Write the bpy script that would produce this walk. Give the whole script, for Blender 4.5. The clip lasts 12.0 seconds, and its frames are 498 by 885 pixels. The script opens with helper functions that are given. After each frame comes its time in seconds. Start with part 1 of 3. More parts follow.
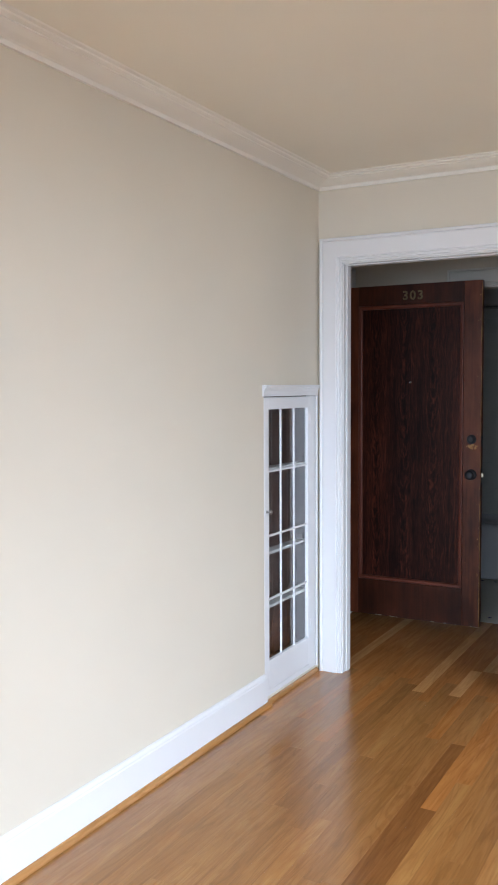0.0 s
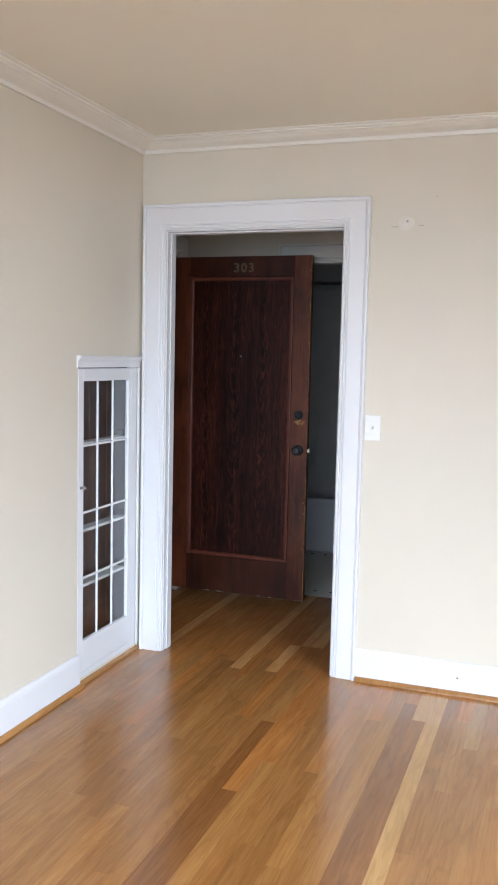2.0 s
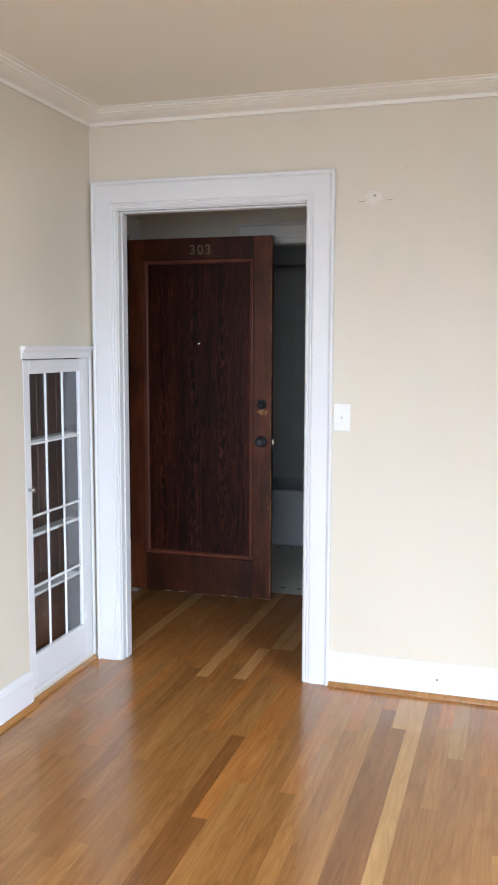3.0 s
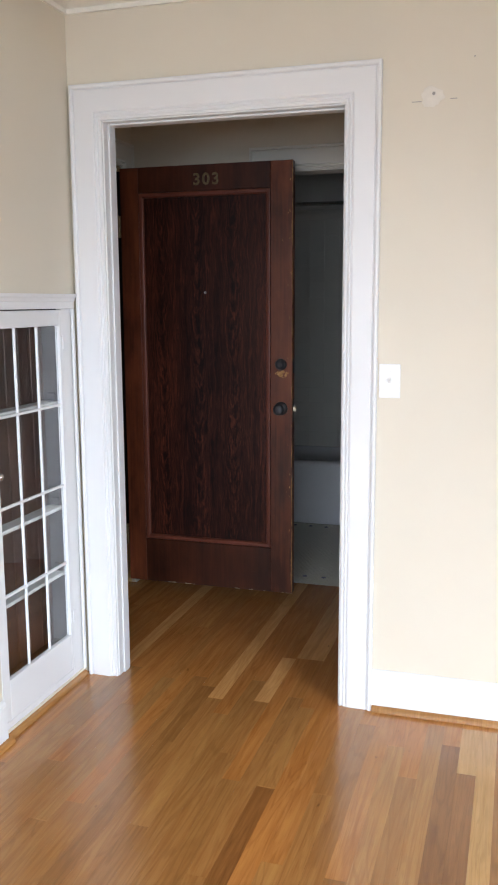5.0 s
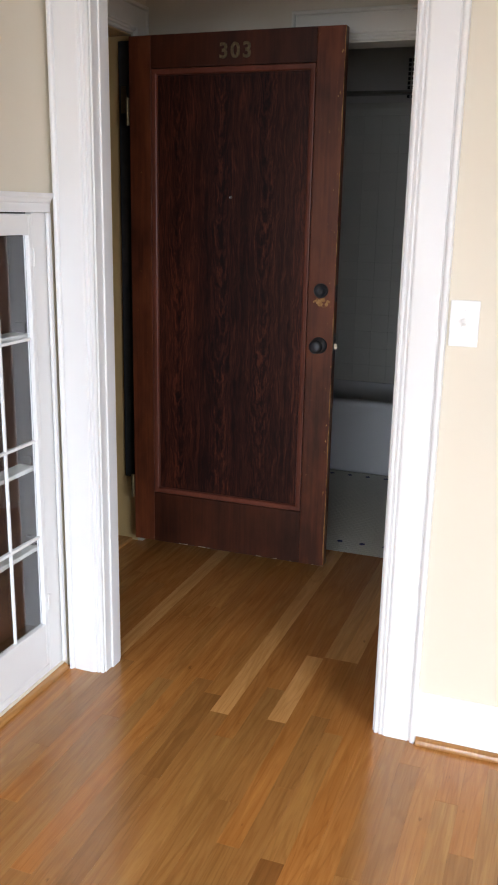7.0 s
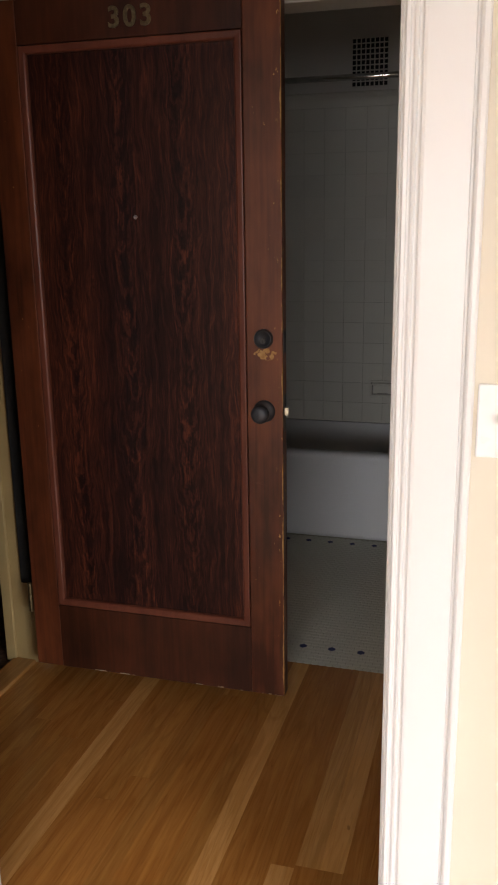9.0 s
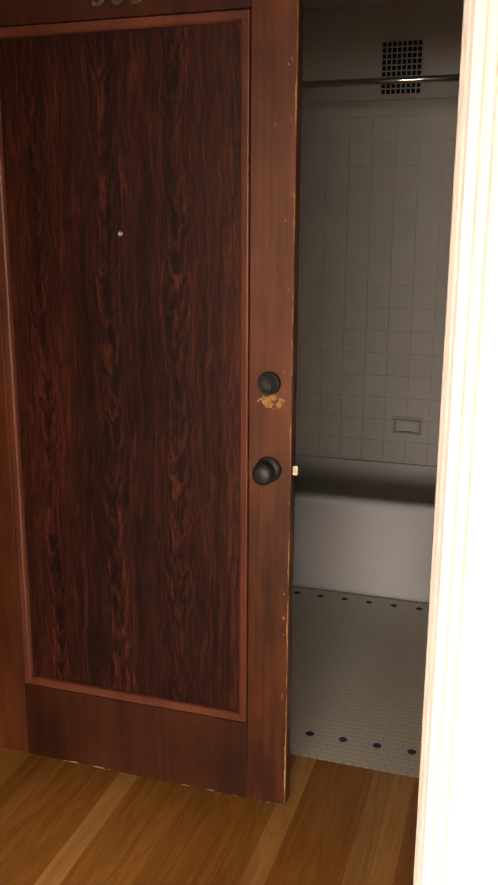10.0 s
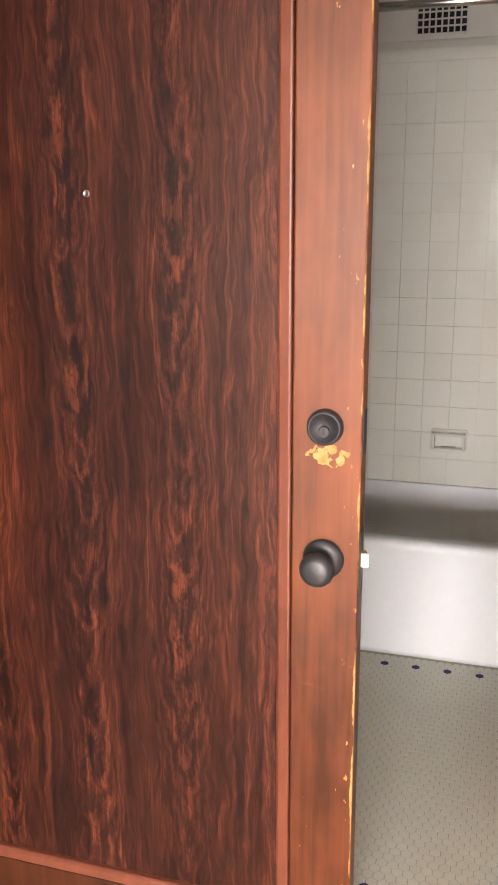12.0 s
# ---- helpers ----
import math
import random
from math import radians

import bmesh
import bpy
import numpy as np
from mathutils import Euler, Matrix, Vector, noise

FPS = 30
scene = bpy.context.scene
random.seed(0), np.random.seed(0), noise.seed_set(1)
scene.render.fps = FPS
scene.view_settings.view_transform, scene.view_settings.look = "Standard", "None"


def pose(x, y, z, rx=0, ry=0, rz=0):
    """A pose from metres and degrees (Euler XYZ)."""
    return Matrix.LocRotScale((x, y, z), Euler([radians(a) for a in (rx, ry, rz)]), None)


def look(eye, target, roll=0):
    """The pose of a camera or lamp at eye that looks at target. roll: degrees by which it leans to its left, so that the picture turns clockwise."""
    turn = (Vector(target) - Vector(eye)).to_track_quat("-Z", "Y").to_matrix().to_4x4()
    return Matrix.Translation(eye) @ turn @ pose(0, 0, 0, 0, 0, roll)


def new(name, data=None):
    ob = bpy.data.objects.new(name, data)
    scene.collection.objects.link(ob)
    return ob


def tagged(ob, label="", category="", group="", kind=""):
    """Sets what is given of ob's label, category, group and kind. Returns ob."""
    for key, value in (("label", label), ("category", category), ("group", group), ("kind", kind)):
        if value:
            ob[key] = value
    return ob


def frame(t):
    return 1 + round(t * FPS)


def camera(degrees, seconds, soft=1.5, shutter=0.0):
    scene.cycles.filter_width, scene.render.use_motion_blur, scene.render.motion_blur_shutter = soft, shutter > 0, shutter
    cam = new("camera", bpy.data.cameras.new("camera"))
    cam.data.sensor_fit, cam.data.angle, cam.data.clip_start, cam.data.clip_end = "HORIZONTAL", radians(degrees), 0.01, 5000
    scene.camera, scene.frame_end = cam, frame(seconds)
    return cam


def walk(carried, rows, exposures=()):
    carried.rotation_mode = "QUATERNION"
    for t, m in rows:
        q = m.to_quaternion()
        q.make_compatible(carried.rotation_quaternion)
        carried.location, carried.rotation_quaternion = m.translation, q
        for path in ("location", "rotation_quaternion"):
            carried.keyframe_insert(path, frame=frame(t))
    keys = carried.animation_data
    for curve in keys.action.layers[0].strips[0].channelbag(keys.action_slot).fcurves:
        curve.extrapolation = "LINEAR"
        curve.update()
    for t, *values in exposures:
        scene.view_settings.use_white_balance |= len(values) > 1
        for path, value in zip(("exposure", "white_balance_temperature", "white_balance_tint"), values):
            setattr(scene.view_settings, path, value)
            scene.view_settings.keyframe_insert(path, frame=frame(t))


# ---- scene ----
cam = camera(31.9, 12.0, soft=2.0)
PATH = [
    (0, (0.16, 0.041, 1.467), (-0.81, 1.785, 1.338), -0.3),
    (0.5, (0.154, 0.025, 1.477), (-0.61, 1.866, 1.311), 0.2),
    (1, (0.176, 0.046, 1.477), (-0.505, 1.916, 1.28), 0.4),
    (1.5, (0.231, 0.12, 1.478), (-0.426, 2.0, 1.292), 0.2),
    (2, (0.278, 0.219, 1.483), (-0.395, 2.093, 1.287), 1.3),
    (2.5, (0.287, 0.323, 1.474), (-0.361, 2.197, 1.213), 0.8),
    (3, (0.179, 0.466, 1.48), (-0.404, 2.366, 1.257), 0.2),
    (5, (-0.114, 1.164, 1.441), (-0.696, 3.051, 1.122), -0.3),
    (5.5, (-0.2, 1.33, 1.433), (-0.73, 3.219, 1.048), -0.6),
    (6, (-0.213, 1.556, 1.429), (-0.834, 3.423, 1.073), 0.1),
    (6.5, (-0.243, 1.723, 1.43), (-0.898, 3.558, 0.976), 1.3),
    (8.5, (-0.438, 2.515, 1.441), (-1.108, 4.317, 0.891), 0.8),
    (9, (-0.525, 2.756, 1.481), (-1.073, 4.612, 0.98), -0.9),
    (9.5, (-0.601, 2.953, 1.48), (-1.056, 4.834, 0.974), -1.5),
    (10, (-0.61, 3.183, 1.489), (-1.199, 5.037, 1.021), 0.3),
    (10.5, (-0.646, 3.348, 1.470), (-1.227, 5.183, 0.926), 0.4),
    (11, (-0.756, 3.537, 1.455), (-1.265, 5.398, 0.927), 0.2),
    (11.5, (-0.841, 3.677, 1.446), (-1.314, 5.536, 0.883), -0.7),
    (12, (-0.915, 3.874, 1.447), (-1.478, 5.728, 0.950), -0.3),
]
EXPOSURES = [(0.0, -0.52, 6500, 8), (0.5, -0.42, 6500, 8), (2.5, -0.42, 6600, 8), (5.5, -0.32, 7100, 9), (6.5, -0.28, 7300, 10), (8.5, -0.32, 8200, 13), (9.0, -0.32, 8800, 15),
             (9.5, -0.14, 10000, 19), (10.0, 0.47, 12200, 23), (10.5, 1.12, 10400, 20), (11.0, 1.6, 9800, 19), (11.5, 2.05, 9900, 19), (12.0, 2.4, 9500, 18)]
walk(cam, [(t, look(eye, target, roll)) for t, eye, target, roll in PATH], EXPOSURES)

# ---- world, sun, windows' light ----
world = bpy.data.worlds.new("world")
scene.world = world
world.use_nodes = True
wn = world.node_tree
sky = wn.nodes.new("ShaderNodeTexSky")
sky.sky_type, sky.sun_disc = "NISHITA", False
sky.sun_elevation, sky.sun_rotation = radians(50), radians(20)
wn.nodes["Background"].inputs[1].default_value = 0.12
wn.links.new(sky.outputs[0], wn.nodes["Background"].inputs[0])

sun = new("sun", bpy.data.lights.new("sun", "SUN"))
sun.data.energy, sun.data.angle, sun.data.color = 3.0, radians(0.5), (1, 0.95, 0.88)
sun.matrix_world = look((0, 0, 30), (2, 26, 0))


def window_light(name, place, target, w, h, watts, colour, spread=125):
    lamp = new(name, bpy.data.lights.new(name, "AREA"))
    lamp.data.shape, lamp.data.size, lamp.data.size_y = "RECTANGLE", w, h
    lamp.data.energy, lamp.data.color, lamp.data.spread = watts, colour, radians(spread)
    lamp.matrix_world = look(place, target)
    return lamp


SKYLIGHT = (0.66, 0.785, 1.0)
window_light("window_light_south", (0.15, -2.12, 1.45), (0.0, 0.6, 0.10), 3.0, 1.35, 115, SKYLIGHT, 92)
window_light("window_light_east", (2.52, 0.7, 1.45), (-0.2, 1.9, -0.75), 1.7, 1.35, 150, SKYLIGHT, 104)


# ---- materials ----
class Nodes:
    """A principled material, with short names for the nodes that its colour and relief are made of."""

    def __init__(self, name, rough=0.5, metal=0.0, coat=0.0):
        self.mat = bpy.data.materials.new(name)
        self.mat.use_nodes = True
        self.tree = self.mat.node_tree
        self.bsdf = self.tree.nodes["Principled BSDF"]
        self.put("Roughness", rough)
        self.put("Metallic", metal)
        self.put("Coat Weight", coat)

    def put(self, socket, value):
        if isinstance(value, bpy.types.NodeSocket):
            self.tree.links.new(value, self.bsdf.inputs[socket])
        else:
            self.bsdf.inputs[socket].default_value = value if not isinstance(value, tuple) else (*value[:3], 1)
        return self

    def feed(self, n, socket, value):
        if isinstance(value, bpy.types.NodeSocket):
            self.tree.links.new(value, n.inputs[socket])
        else:
            n.inputs[socket].default_value = value

    def place(self):
        return self.tree.nodes.new("ShaderNodeNewGeometry").outputs["Position"]

    def random(self):
        return self.tree.nodes.new("ShaderNodeObjectInfo").outputs["Random"]

    def scaled(self, vec, scale, shift=None):
        m = self.tree.nodes.new("ShaderNodeMapping")
        self.tree.links.new(vec, m.inputs[0])
        m.inputs["Scale"].default_value = scale
        if shift is not None:
            self.feed(m, "Location", shift)
        return m.outputs[0]

    def noise(self, vec, scale, detail=4, rough=0.55, distort=0.0):
        n = self.tree.nodes.new("ShaderNodeTexNoise")
        self.tree.links.new(vec, n.inputs["Vector"])
        n.inputs["Scale"].default_value, n.inputs["Detail"].default_value = scale, detail
        n.inputs["Roughness"].default_value, n.inputs["Distortion"].default_value = rough, distort
        return n.outputs[0]

    def ramp(self, fac, *stops):
        r = self.tree.nodes.new("ShaderNodeValToRGB")
        self.tree.links.new(fac, r.inputs[0])
        e = r.color_ramp.elements
        while len(e) < len(stops):
            e.new(0.5)
        for el, (p, c) in zip(e, stops):
            el.position, el.color = p, ((*c, 1) if isinstance(c, tuple) else (c, c, c, 1))
        return r.outputs[0]

    def mix(self, fac, a, b, how="MIX"):
        m = self.tree.nodes.new("ShaderNodeMix")
        m.data_type, m.blend_type = "RGBA", how
        for socket, value in ((m.inputs[0], fac), (m.inputs[6], a), (m.inputs[7], b)):
            if isinstance(value, bpy.types.NodeSocket):
                self.tree.links.new(value, socket)
            else:
                socket.default_value = (*value, 1) if isinstance(value, tuple) else value
        return m.outputs[2]

    def maths(self, op, a, b=0.0, clamp=False):
        m = self.tree.nodes.new("ShaderNodeMath")
        m.operation, m.use_clamp = op, clamp
        self.feed(m, 0, a)
        self.feed(m, 1, b)
        return m.outputs[0]

    def split(self, vec):
        n = self.tree.nodes.new("ShaderNodeSeparateXYZ")
        self.tree.links.new(vec, n.inputs[0])
        return n.outputs

    def join(self, x, y, z):
        n = self.tree.nodes.new("ShaderNodeCombineXYZ")
        for i, v in enumerate((x, y, z)):
            self.feed(n, i, v)
        return n.outputs[0]

    def bump(self, height, strength=0.2, distance=0.002):
        b = self.tree.nodes.new("ShaderNodeBump")
        b.inputs["Strength"].default_value, b.inputs["Distance"].default_value = strength, distance
        self.tree.links.new(height, b.inputs["Height"])
        self.tree.links.new(b.outputs[0], self.bsdf.inputs["Normal"])
        return self


def paint(name, colour, rough=0.5, mottling=0.04, relief=0.15, scale=1.6, grain=90):
    """Brushed or rolled paint: faint patches and a fine stipple."""
    n = Nodes(name)
    p = n.place()
    big, fine = n.noise(p, scale, 3), n.noise(p, grain, 3)
    lo, hi = tuple(c * (1 - mottling) for c in colour), tuple(min(1, c * (1 + mottling)) for c in colour)
    n.put("Base Color", n.ramp(big, (0.3, lo), (0.7, hi)))
    n.put("Roughness", n.ramp(n.noise(p, scale * 4, 3), (0.3, rough * 0.93), (0.7, rough * 1.08)))
    n.bump(fine, relief, 0.0015)
    return n.mat


def plain(name, colour, rough=0.4, metal=0.0, coat=0.0, spread=0.08, scale=40):
    n = Nodes(name, rough, metal, coat)
    p = n.place()
    v = n.noise(p, scale, 4)
    n.put("Base Color", n.ramp(v, (0.3, tuple(c * (1 - spread) for c in colour)), (0.7, tuple(min(1, c * (1 + spread)) for c in colour))))
    n.put("Roughness", n.ramp(n.noise(p, scale * 0.4, 3), (0.3, rough * 0.8), (0.7, min(1, rough * 1.2))))
    return n.mat


def oak(name, dark, light):
    """One tone of varnished oak strip, each strip with its own shift of grain and tint."""
    n = Nodes(name, 0.25, coat=0.25)
    n.put("Coat Roughness", 0.16)
    x, y, z = n.split(n.place())
    r = n.random()
    shift = n.maths("MULTIPLY", r, 37.0)
    at = n.join(n.maths("ADD", x, shift), y, n.maths("MULTIPLY", r, 11.0))
    grain = n.noise(n.scaled(at, (85, 2.6, 1)), 1.0, 6, 0.62, 1.4)
    figure = n.noise(n.scaled(at, (17, 1.3, 1)), 1.0, 5, 0.6, 3.2)
    pores = n.noise(n.scaled(at, (300, 16, 1)), 1.0, 2, 0.5)
    c = n.ramp(n.mix(0.62, grain, figure), (0.37, dark), (0.62, light))
    # cathedral figure: rings cut at a slant, in arcs along the strip
    rings = n.maths("SINE", n.maths("MULTIPLY", n.noise(n.scaled(at, (13, 0.9, 1)), 1.0, 2, 0.4, 0.6), 70.0))
    c = n.mix(n.ramp(rings, (0.55, 0.0), (0.95, 0.30)), c, tuple(v * 0.72 for v in dark))
    c = n.mix(n.ramp(pores, (0.30, 0.22), (0.42, 0.0)), c, tuple(v * 0.55 for v in dark))
    # small dark flecks and knots
    fleck = n.noise(n.scaled(at, (42, 15, 1)), 1.0, 3, 0.55)
    c = n.mix(n.ramp(fleck, (0.74, 0.0), (0.80, 0.55)), c, tuple(v * 0.30 for v in dark))
    tint = n.ramp(r, (0.0, (0.88, 0.86, 0.83)), (0.5, (1.0, 1.0, 1.0)), (1.0, (1.08, 1.06, 1.02)))
    c = n.mix(1.0, c, tint, "MULTIPLY")
    wear = n.noise(n.place(), 2.2, 4)
    c = n.mix(n.ramp(wear, (0.35, 0.0), (0.75, 0.16)), c, tuple(v * 0.62 for v in dark))
    n.put("Base Color", c)
    n.put("Roughness", n.ramp(n.noise(n.place(), 5, 4), (0.3, 0.20), (0.75, 0.265)))
    n.bump(grain, 0.10, 0.0006)
    return n.mat


def mahogany(name, dark, mid, rough=0.40, spots=True):
    """Old red-brown varnish with streaks along z and, where spots is set, bare chips near the lock edge."""
    n = Nodes(name, rough)
    n.put("Specular IOR Level", 0.28)
    p = n.place()
    grain = n.noise(n.scaled(p, (60, 60, 2.2)), 1.0, 5, 0.6, 0.4)
    cloud = n.noise(n.scaled(p, (5, 5, 2.0)), 1.0, 4, 0.6)
    c = n.ramp(n.mix(0.72, grain, cloud), (0.36, dark), (0.62, mid))
    if spots:
        x, y, z = n.split(p)
        # a bare patch under the cylinder of the lock
        dx = n.maths("DIVIDE", n.maths("SUBTRACT", x, -1.163), 0.029)
        dz = n.maths("DIVIDE", n.maths("SUBTRACT", z, 1.107), 0.015)
        d = n.maths("ADD", n.maths("MULTIPLY", dx, dx), n.maths("MULTIPLY", dz, dz))
        ragged = n.maths("MULTIPLY", n.maths("SUBTRACT", n.noise(p, 60, 3), 0.5), 6.0)
        patch = n.maths("LESS_THAN", n.maths("ADD", d, ragged), 0.8)
        # chips scattered along the closing edge, thick near the lock
        edge = n.maths("SUBTRACT", 1.0, n.maths("DIVIDE", n.maths("SUBTRACT", -1.113, x), 0.05), True)
        tall = n.noise(n.scaled(p, (90, 90, 34)), 1.0, 3, 0.6)
        chips = n.maths("GREATER_THAN", n.maths("ADD", tall, n.maths("MULTIPLY", edge, 0.075)), 0.738)
        strip = n.maths("GREATER_THAN", n.maths("ADD", n.maths("DIVIDE", n.maths("ADD", x, 1.1205), 0.0055), n.maths("MULTIPLY", n.maths("SUBTRACT", n.noise(n.scaled(p, (30, 30, 9)), 1.0, 4, 0.6), 0.52), 3.2)), 0.66)
        strip = n.maths("MULTIPLY", strip, n.maths("LESS_THAN", y, 5.1015))
        bare = n.maths("MAXIMUM", patch, n.maths("MAXIMUM", chips, strip))
        c = n.mix(bare, c, n.ramp(n.noise(p, 80, 2), (0.3, (0.30, 0.125, 0.035)), (0.7, (0.50, 0.28, 0.11))))
        n.put("Roughness", n.mix(bare, (rough, rough, rough), (0.7, 0.7, 0.7)))
    # nicks along the bottom edge
    low = n.maths("LESS_THAN", n.split(p)[2], n.maths("ADD", 0.040, n.maths("MULTIPLY", n.noise(p, 45, 3), 0.010)))
    nick = n.maths("MULTIPLY", low, n.maths("GREATER_THAN", n.noise(p, 24, 4), 0.60))
    c = n.mix(nick, c, (0.45, 0.36, 0.26))
    scuff = n.noise(n.scaled(p, (14, 14, 26)), 1.0, 5, 0.7)
    c = n.mix(n.ramp(scuff, (0.68, 0.0), (0.78, 0.16)), c, (0.26, 0.11, 0.06))
    n.put("Base Color", c)
    n.bump(grain, 0.12, 0.001)
    return n.mat


def rosewood(name):
    """Dark figured veneer: black-brown and red streaks along z, with cathedral figure."""
    n = Nodes(name, 0.42)
    n.put("Specular IOR Level", 0.16)
    x, y, z = n.split(n.place())
    p = n.place()
    sway = n.maths("MULTIPLY", n.maths("SUBTRACT", n.noise(n.scaled(p, (7, 7, 3.4)), 1.0, 4, 0.62), 0.5), 0.055)
    xs = n.maths("ADD", x, sway)
    at = n.join(xs, y, z)
    broad = n.noise(n.scaled(at, (13, 1, 0.5)), 1.0, 3, 0.55, 0.5)
    streak = n.noise(n.scaled(at, (78, 1, 2.6)), 1.0, 4, 0.6, 0.8)
    fine = n.noise(n.scaled(at, (330, 1, 7)), 1.0, 3, 0.6)
    # cathedral figure: nested arches in columns, broken up along the way
    u = n.maths("PINGPONG", n.maths("SUBTRACT", xs, 0.036), 0.09)
    u = n.maths("ADD", u, n.maths("MULTIPLY", n.maths("SUBTRACT", n.noise(n.scaled(p, (5, 5, 2.4)), 1.0, 3), 0.5), 0.045))
    u = n.maths("DIVIDE", n.maths("ABSOLUTE", u), 0.032)
    phase = n.maths("ADD", n.maths("MULTIPLY", z, -62.0), n.maths("MULTIPLY", n.maths("MULTIPLY", u, u), 8.0))
    phase = n.maths("ADD", phase, n.maths("MULTIPLY", n.noise(n.scaled(p, (26, 26, 12)), 1.0, 4, 0.7), 22.0))
    arch = n.maths("MULTIPLY", n.maths("SINE", phase), n.maths("SUBTRACT", 1.0, n.maths("MULTIPLY", u, 0.55), True))
    arch = n.maths("MULTIPLY", arch, n.maths("MULTIPLY", n.noise(n.scaled(p, (12, 12, 4)), 1.0, 3), 0.13))
    flame = n.noise(n.scaled(at, (70, 1, 8)), 1.0, 4, 0.62, 1.2)
    glow = n.ramp(n.noise(n.scaled(at, (24, 1, 4.5)), 1.0, 3, 0.6, 0.8), (0.58, 0.0), (0.74, 0.04))
    v = n.maths("ADD", n.mix(0.40, n.mix(0.46, broad, streak), flame), arch)
    v = n.maths("ADD", v, glow)
    c = n.ramp(v, (0.39, (0.0095, 0.0040, 0.0036)), (0.465, (0.026, 0.0075, 0.0054)), (0.53, (0.052, 0.0138, 0.0085)), (0.63, (0.122, 0.031, 0.0155)))
    c = n.mix(n.ramp(fine, (0.38, 0.65), (0.55, 0.0)), c, (0.018, 0.0065, 0.0055))
    n.put("Base Color", c)
    n.put("Roughness", n.ramp(streak, (0.3, 0.38), (0.7, 0.50)))
    n.bump(fine, 0.05, 0.0006)
    return n.mat


def glazed(name, colour, rough=0.07, tone=0.05):
    n = Nodes(name, rough)
    r, p = n.random(), n.place()
    c = n.ramp(n.mix(0.5, r, n.noise(p, 9, 3)), (0.2, tuple(v * (1 - tone) for v in colour)), (0.8, colour))
    n.put("Base Color", c)
    n.put("Roughness", n.ramp(n.noise(p, 14, 3), (0.3, rough * 0.9), (0.7, rough * 1.12)))
    n.bump(n.noise(p, 11, 2), 0.12, 0.004)
    n.put("Specular IOR Level", 0.03)
    return n.mat


def clear_glass(name):
    n = Nodes(name, 0.02)
    n.put("Base Color", (0.95, 0.97, 0.97)).put("IOR", 1.45).put("Transmission Weight", 1.0)
    return n.mat


WALL = paint("cream_wall_paint", (0.70, 0.642, 0.528), 0.55, 0.03, 0.12, 1.2)
CEIL = paint("ceiling_paint", (0.83, 0.79, 0.675), 0.6, 0.02, 0.10, 1.0)
TRIM = paint("white_gloss_paint", (0.77, 0.775, 0.775), 0.36, 0.010, 0.008, 3.0, 60)
CROWNPAINT = paint("crown_paint", (0.85, 0.82, 0.74), 0.45, 0.015, 0.03, 2.0, 60)
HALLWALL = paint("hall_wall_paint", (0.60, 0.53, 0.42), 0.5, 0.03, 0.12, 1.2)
CREAM = paint("cream_jamb_paint", (0.42, 0.30, 0.14), 0.45, 0.06, 0.15, 8)
# white trim mixed dimmer and warmer: the hall's dim look put into its colour
HALL_DIMMED_TRIM = paint("hall_dimmed_trim_paint", (0.64, 0.61, 0.54), 0.4, 0.015, 0.03, 3.0, 60)
PLINTHPAINT = paint("plinth_paint", (0.42, 0.38, 0.30), 0.5, 0.06, 0.1, 6)
BATHWALL = paint("bathroom_wall_paint", (0.70, 0.69, 0.66), 0.4, 0.03, 0.1, 2)
OAK = {
    "mid": oak("oak_honey", (0.284, 0.118, 0.032), (0.380, 0.178, 0.053)),
    "light": oak("oak_light", (0.320, 0.138, 0.037), (0.424, 0.206, 0.064)),
    "pale": oak("oak_pale", (0.384, 0.200, 0.066), (0.496, 0.288, 0.108)),
    "dark": oak("oak_dark", (0.200, 0.074, 0.019), (0.288, 0.120, 0.034)),
}
# same oak, lighter and more orange: the hall's warm light put into colour
HALL_LIT_OAK = {
    "mid": oak("hall_lit_oak_honey", (0.339, 0.125, 0.028), (0.477, 0.202, 0.055)),
    "light": oak("hall_lit_oak_light", (0.378, 0.149, 0.035), (0.518, 0.234, 0.068)),
    "pale": oak("hall_lit_oak_pale", (0.498, 0.229, 0.072), (0.637, 0.330, 0.124)),
}
HALL_LIT_OAK["dark"] = HALL_LIT_OAK["mid"]
SHOE = oak("oak_shoe", (0.34, 0.155, 0.048), (0.47, 0.23, 0.08))
DOORWOOD = mahogany("mahogany_varnish", (0.046, 0.012, 0.0058), (0.195, 0.052, 0.021))
BEADWOOD = mahogany("mahogany_bead", (0.105, 0.030, 0.018), (0.185, 0.055, 0.033), 0.35, False)
# the leaf's darkening towards the floor, put into the rails' wood colour
DARKENED_RAILWOOD = mahogany("mahogany_rail_darkened", (0.022, 0.007, 0.0045), (0.088, 0.024, 0.011), 0.4, False)
PANEL = rosewood("rosewood_veneer")
DARKWOOD = mahogany("dark_back_boards", (0.030, 0.014, 0.009), (0.075, 0.034, 0.022), 0.4, False)
SHELFPAINT = paint("shelf_paint", (0.55, 0.53, 0.50), 0.4)
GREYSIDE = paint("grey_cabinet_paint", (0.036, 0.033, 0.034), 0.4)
BLACK = plain("blackened_bronze", (0.030, 0.032, 0.037), 0.42, 0.3)
BRASS = plain("aged_brass", (0.24, 0.185, 0.105), 0.42, 1.0, spread=0.35, scale=120)
GREYMETAL = plain("dark_cylinder_metal", (0.045, 0.045, 0.045), 0.45, 0.8)
PALEBRASS = plain("worn_latch_metal", (0.52, 0.46, 0.34), 0.45, 1.0)
CHROME = plain("steel_rod", (0.62, 0.61, 0.58), 0.18, 1.0)
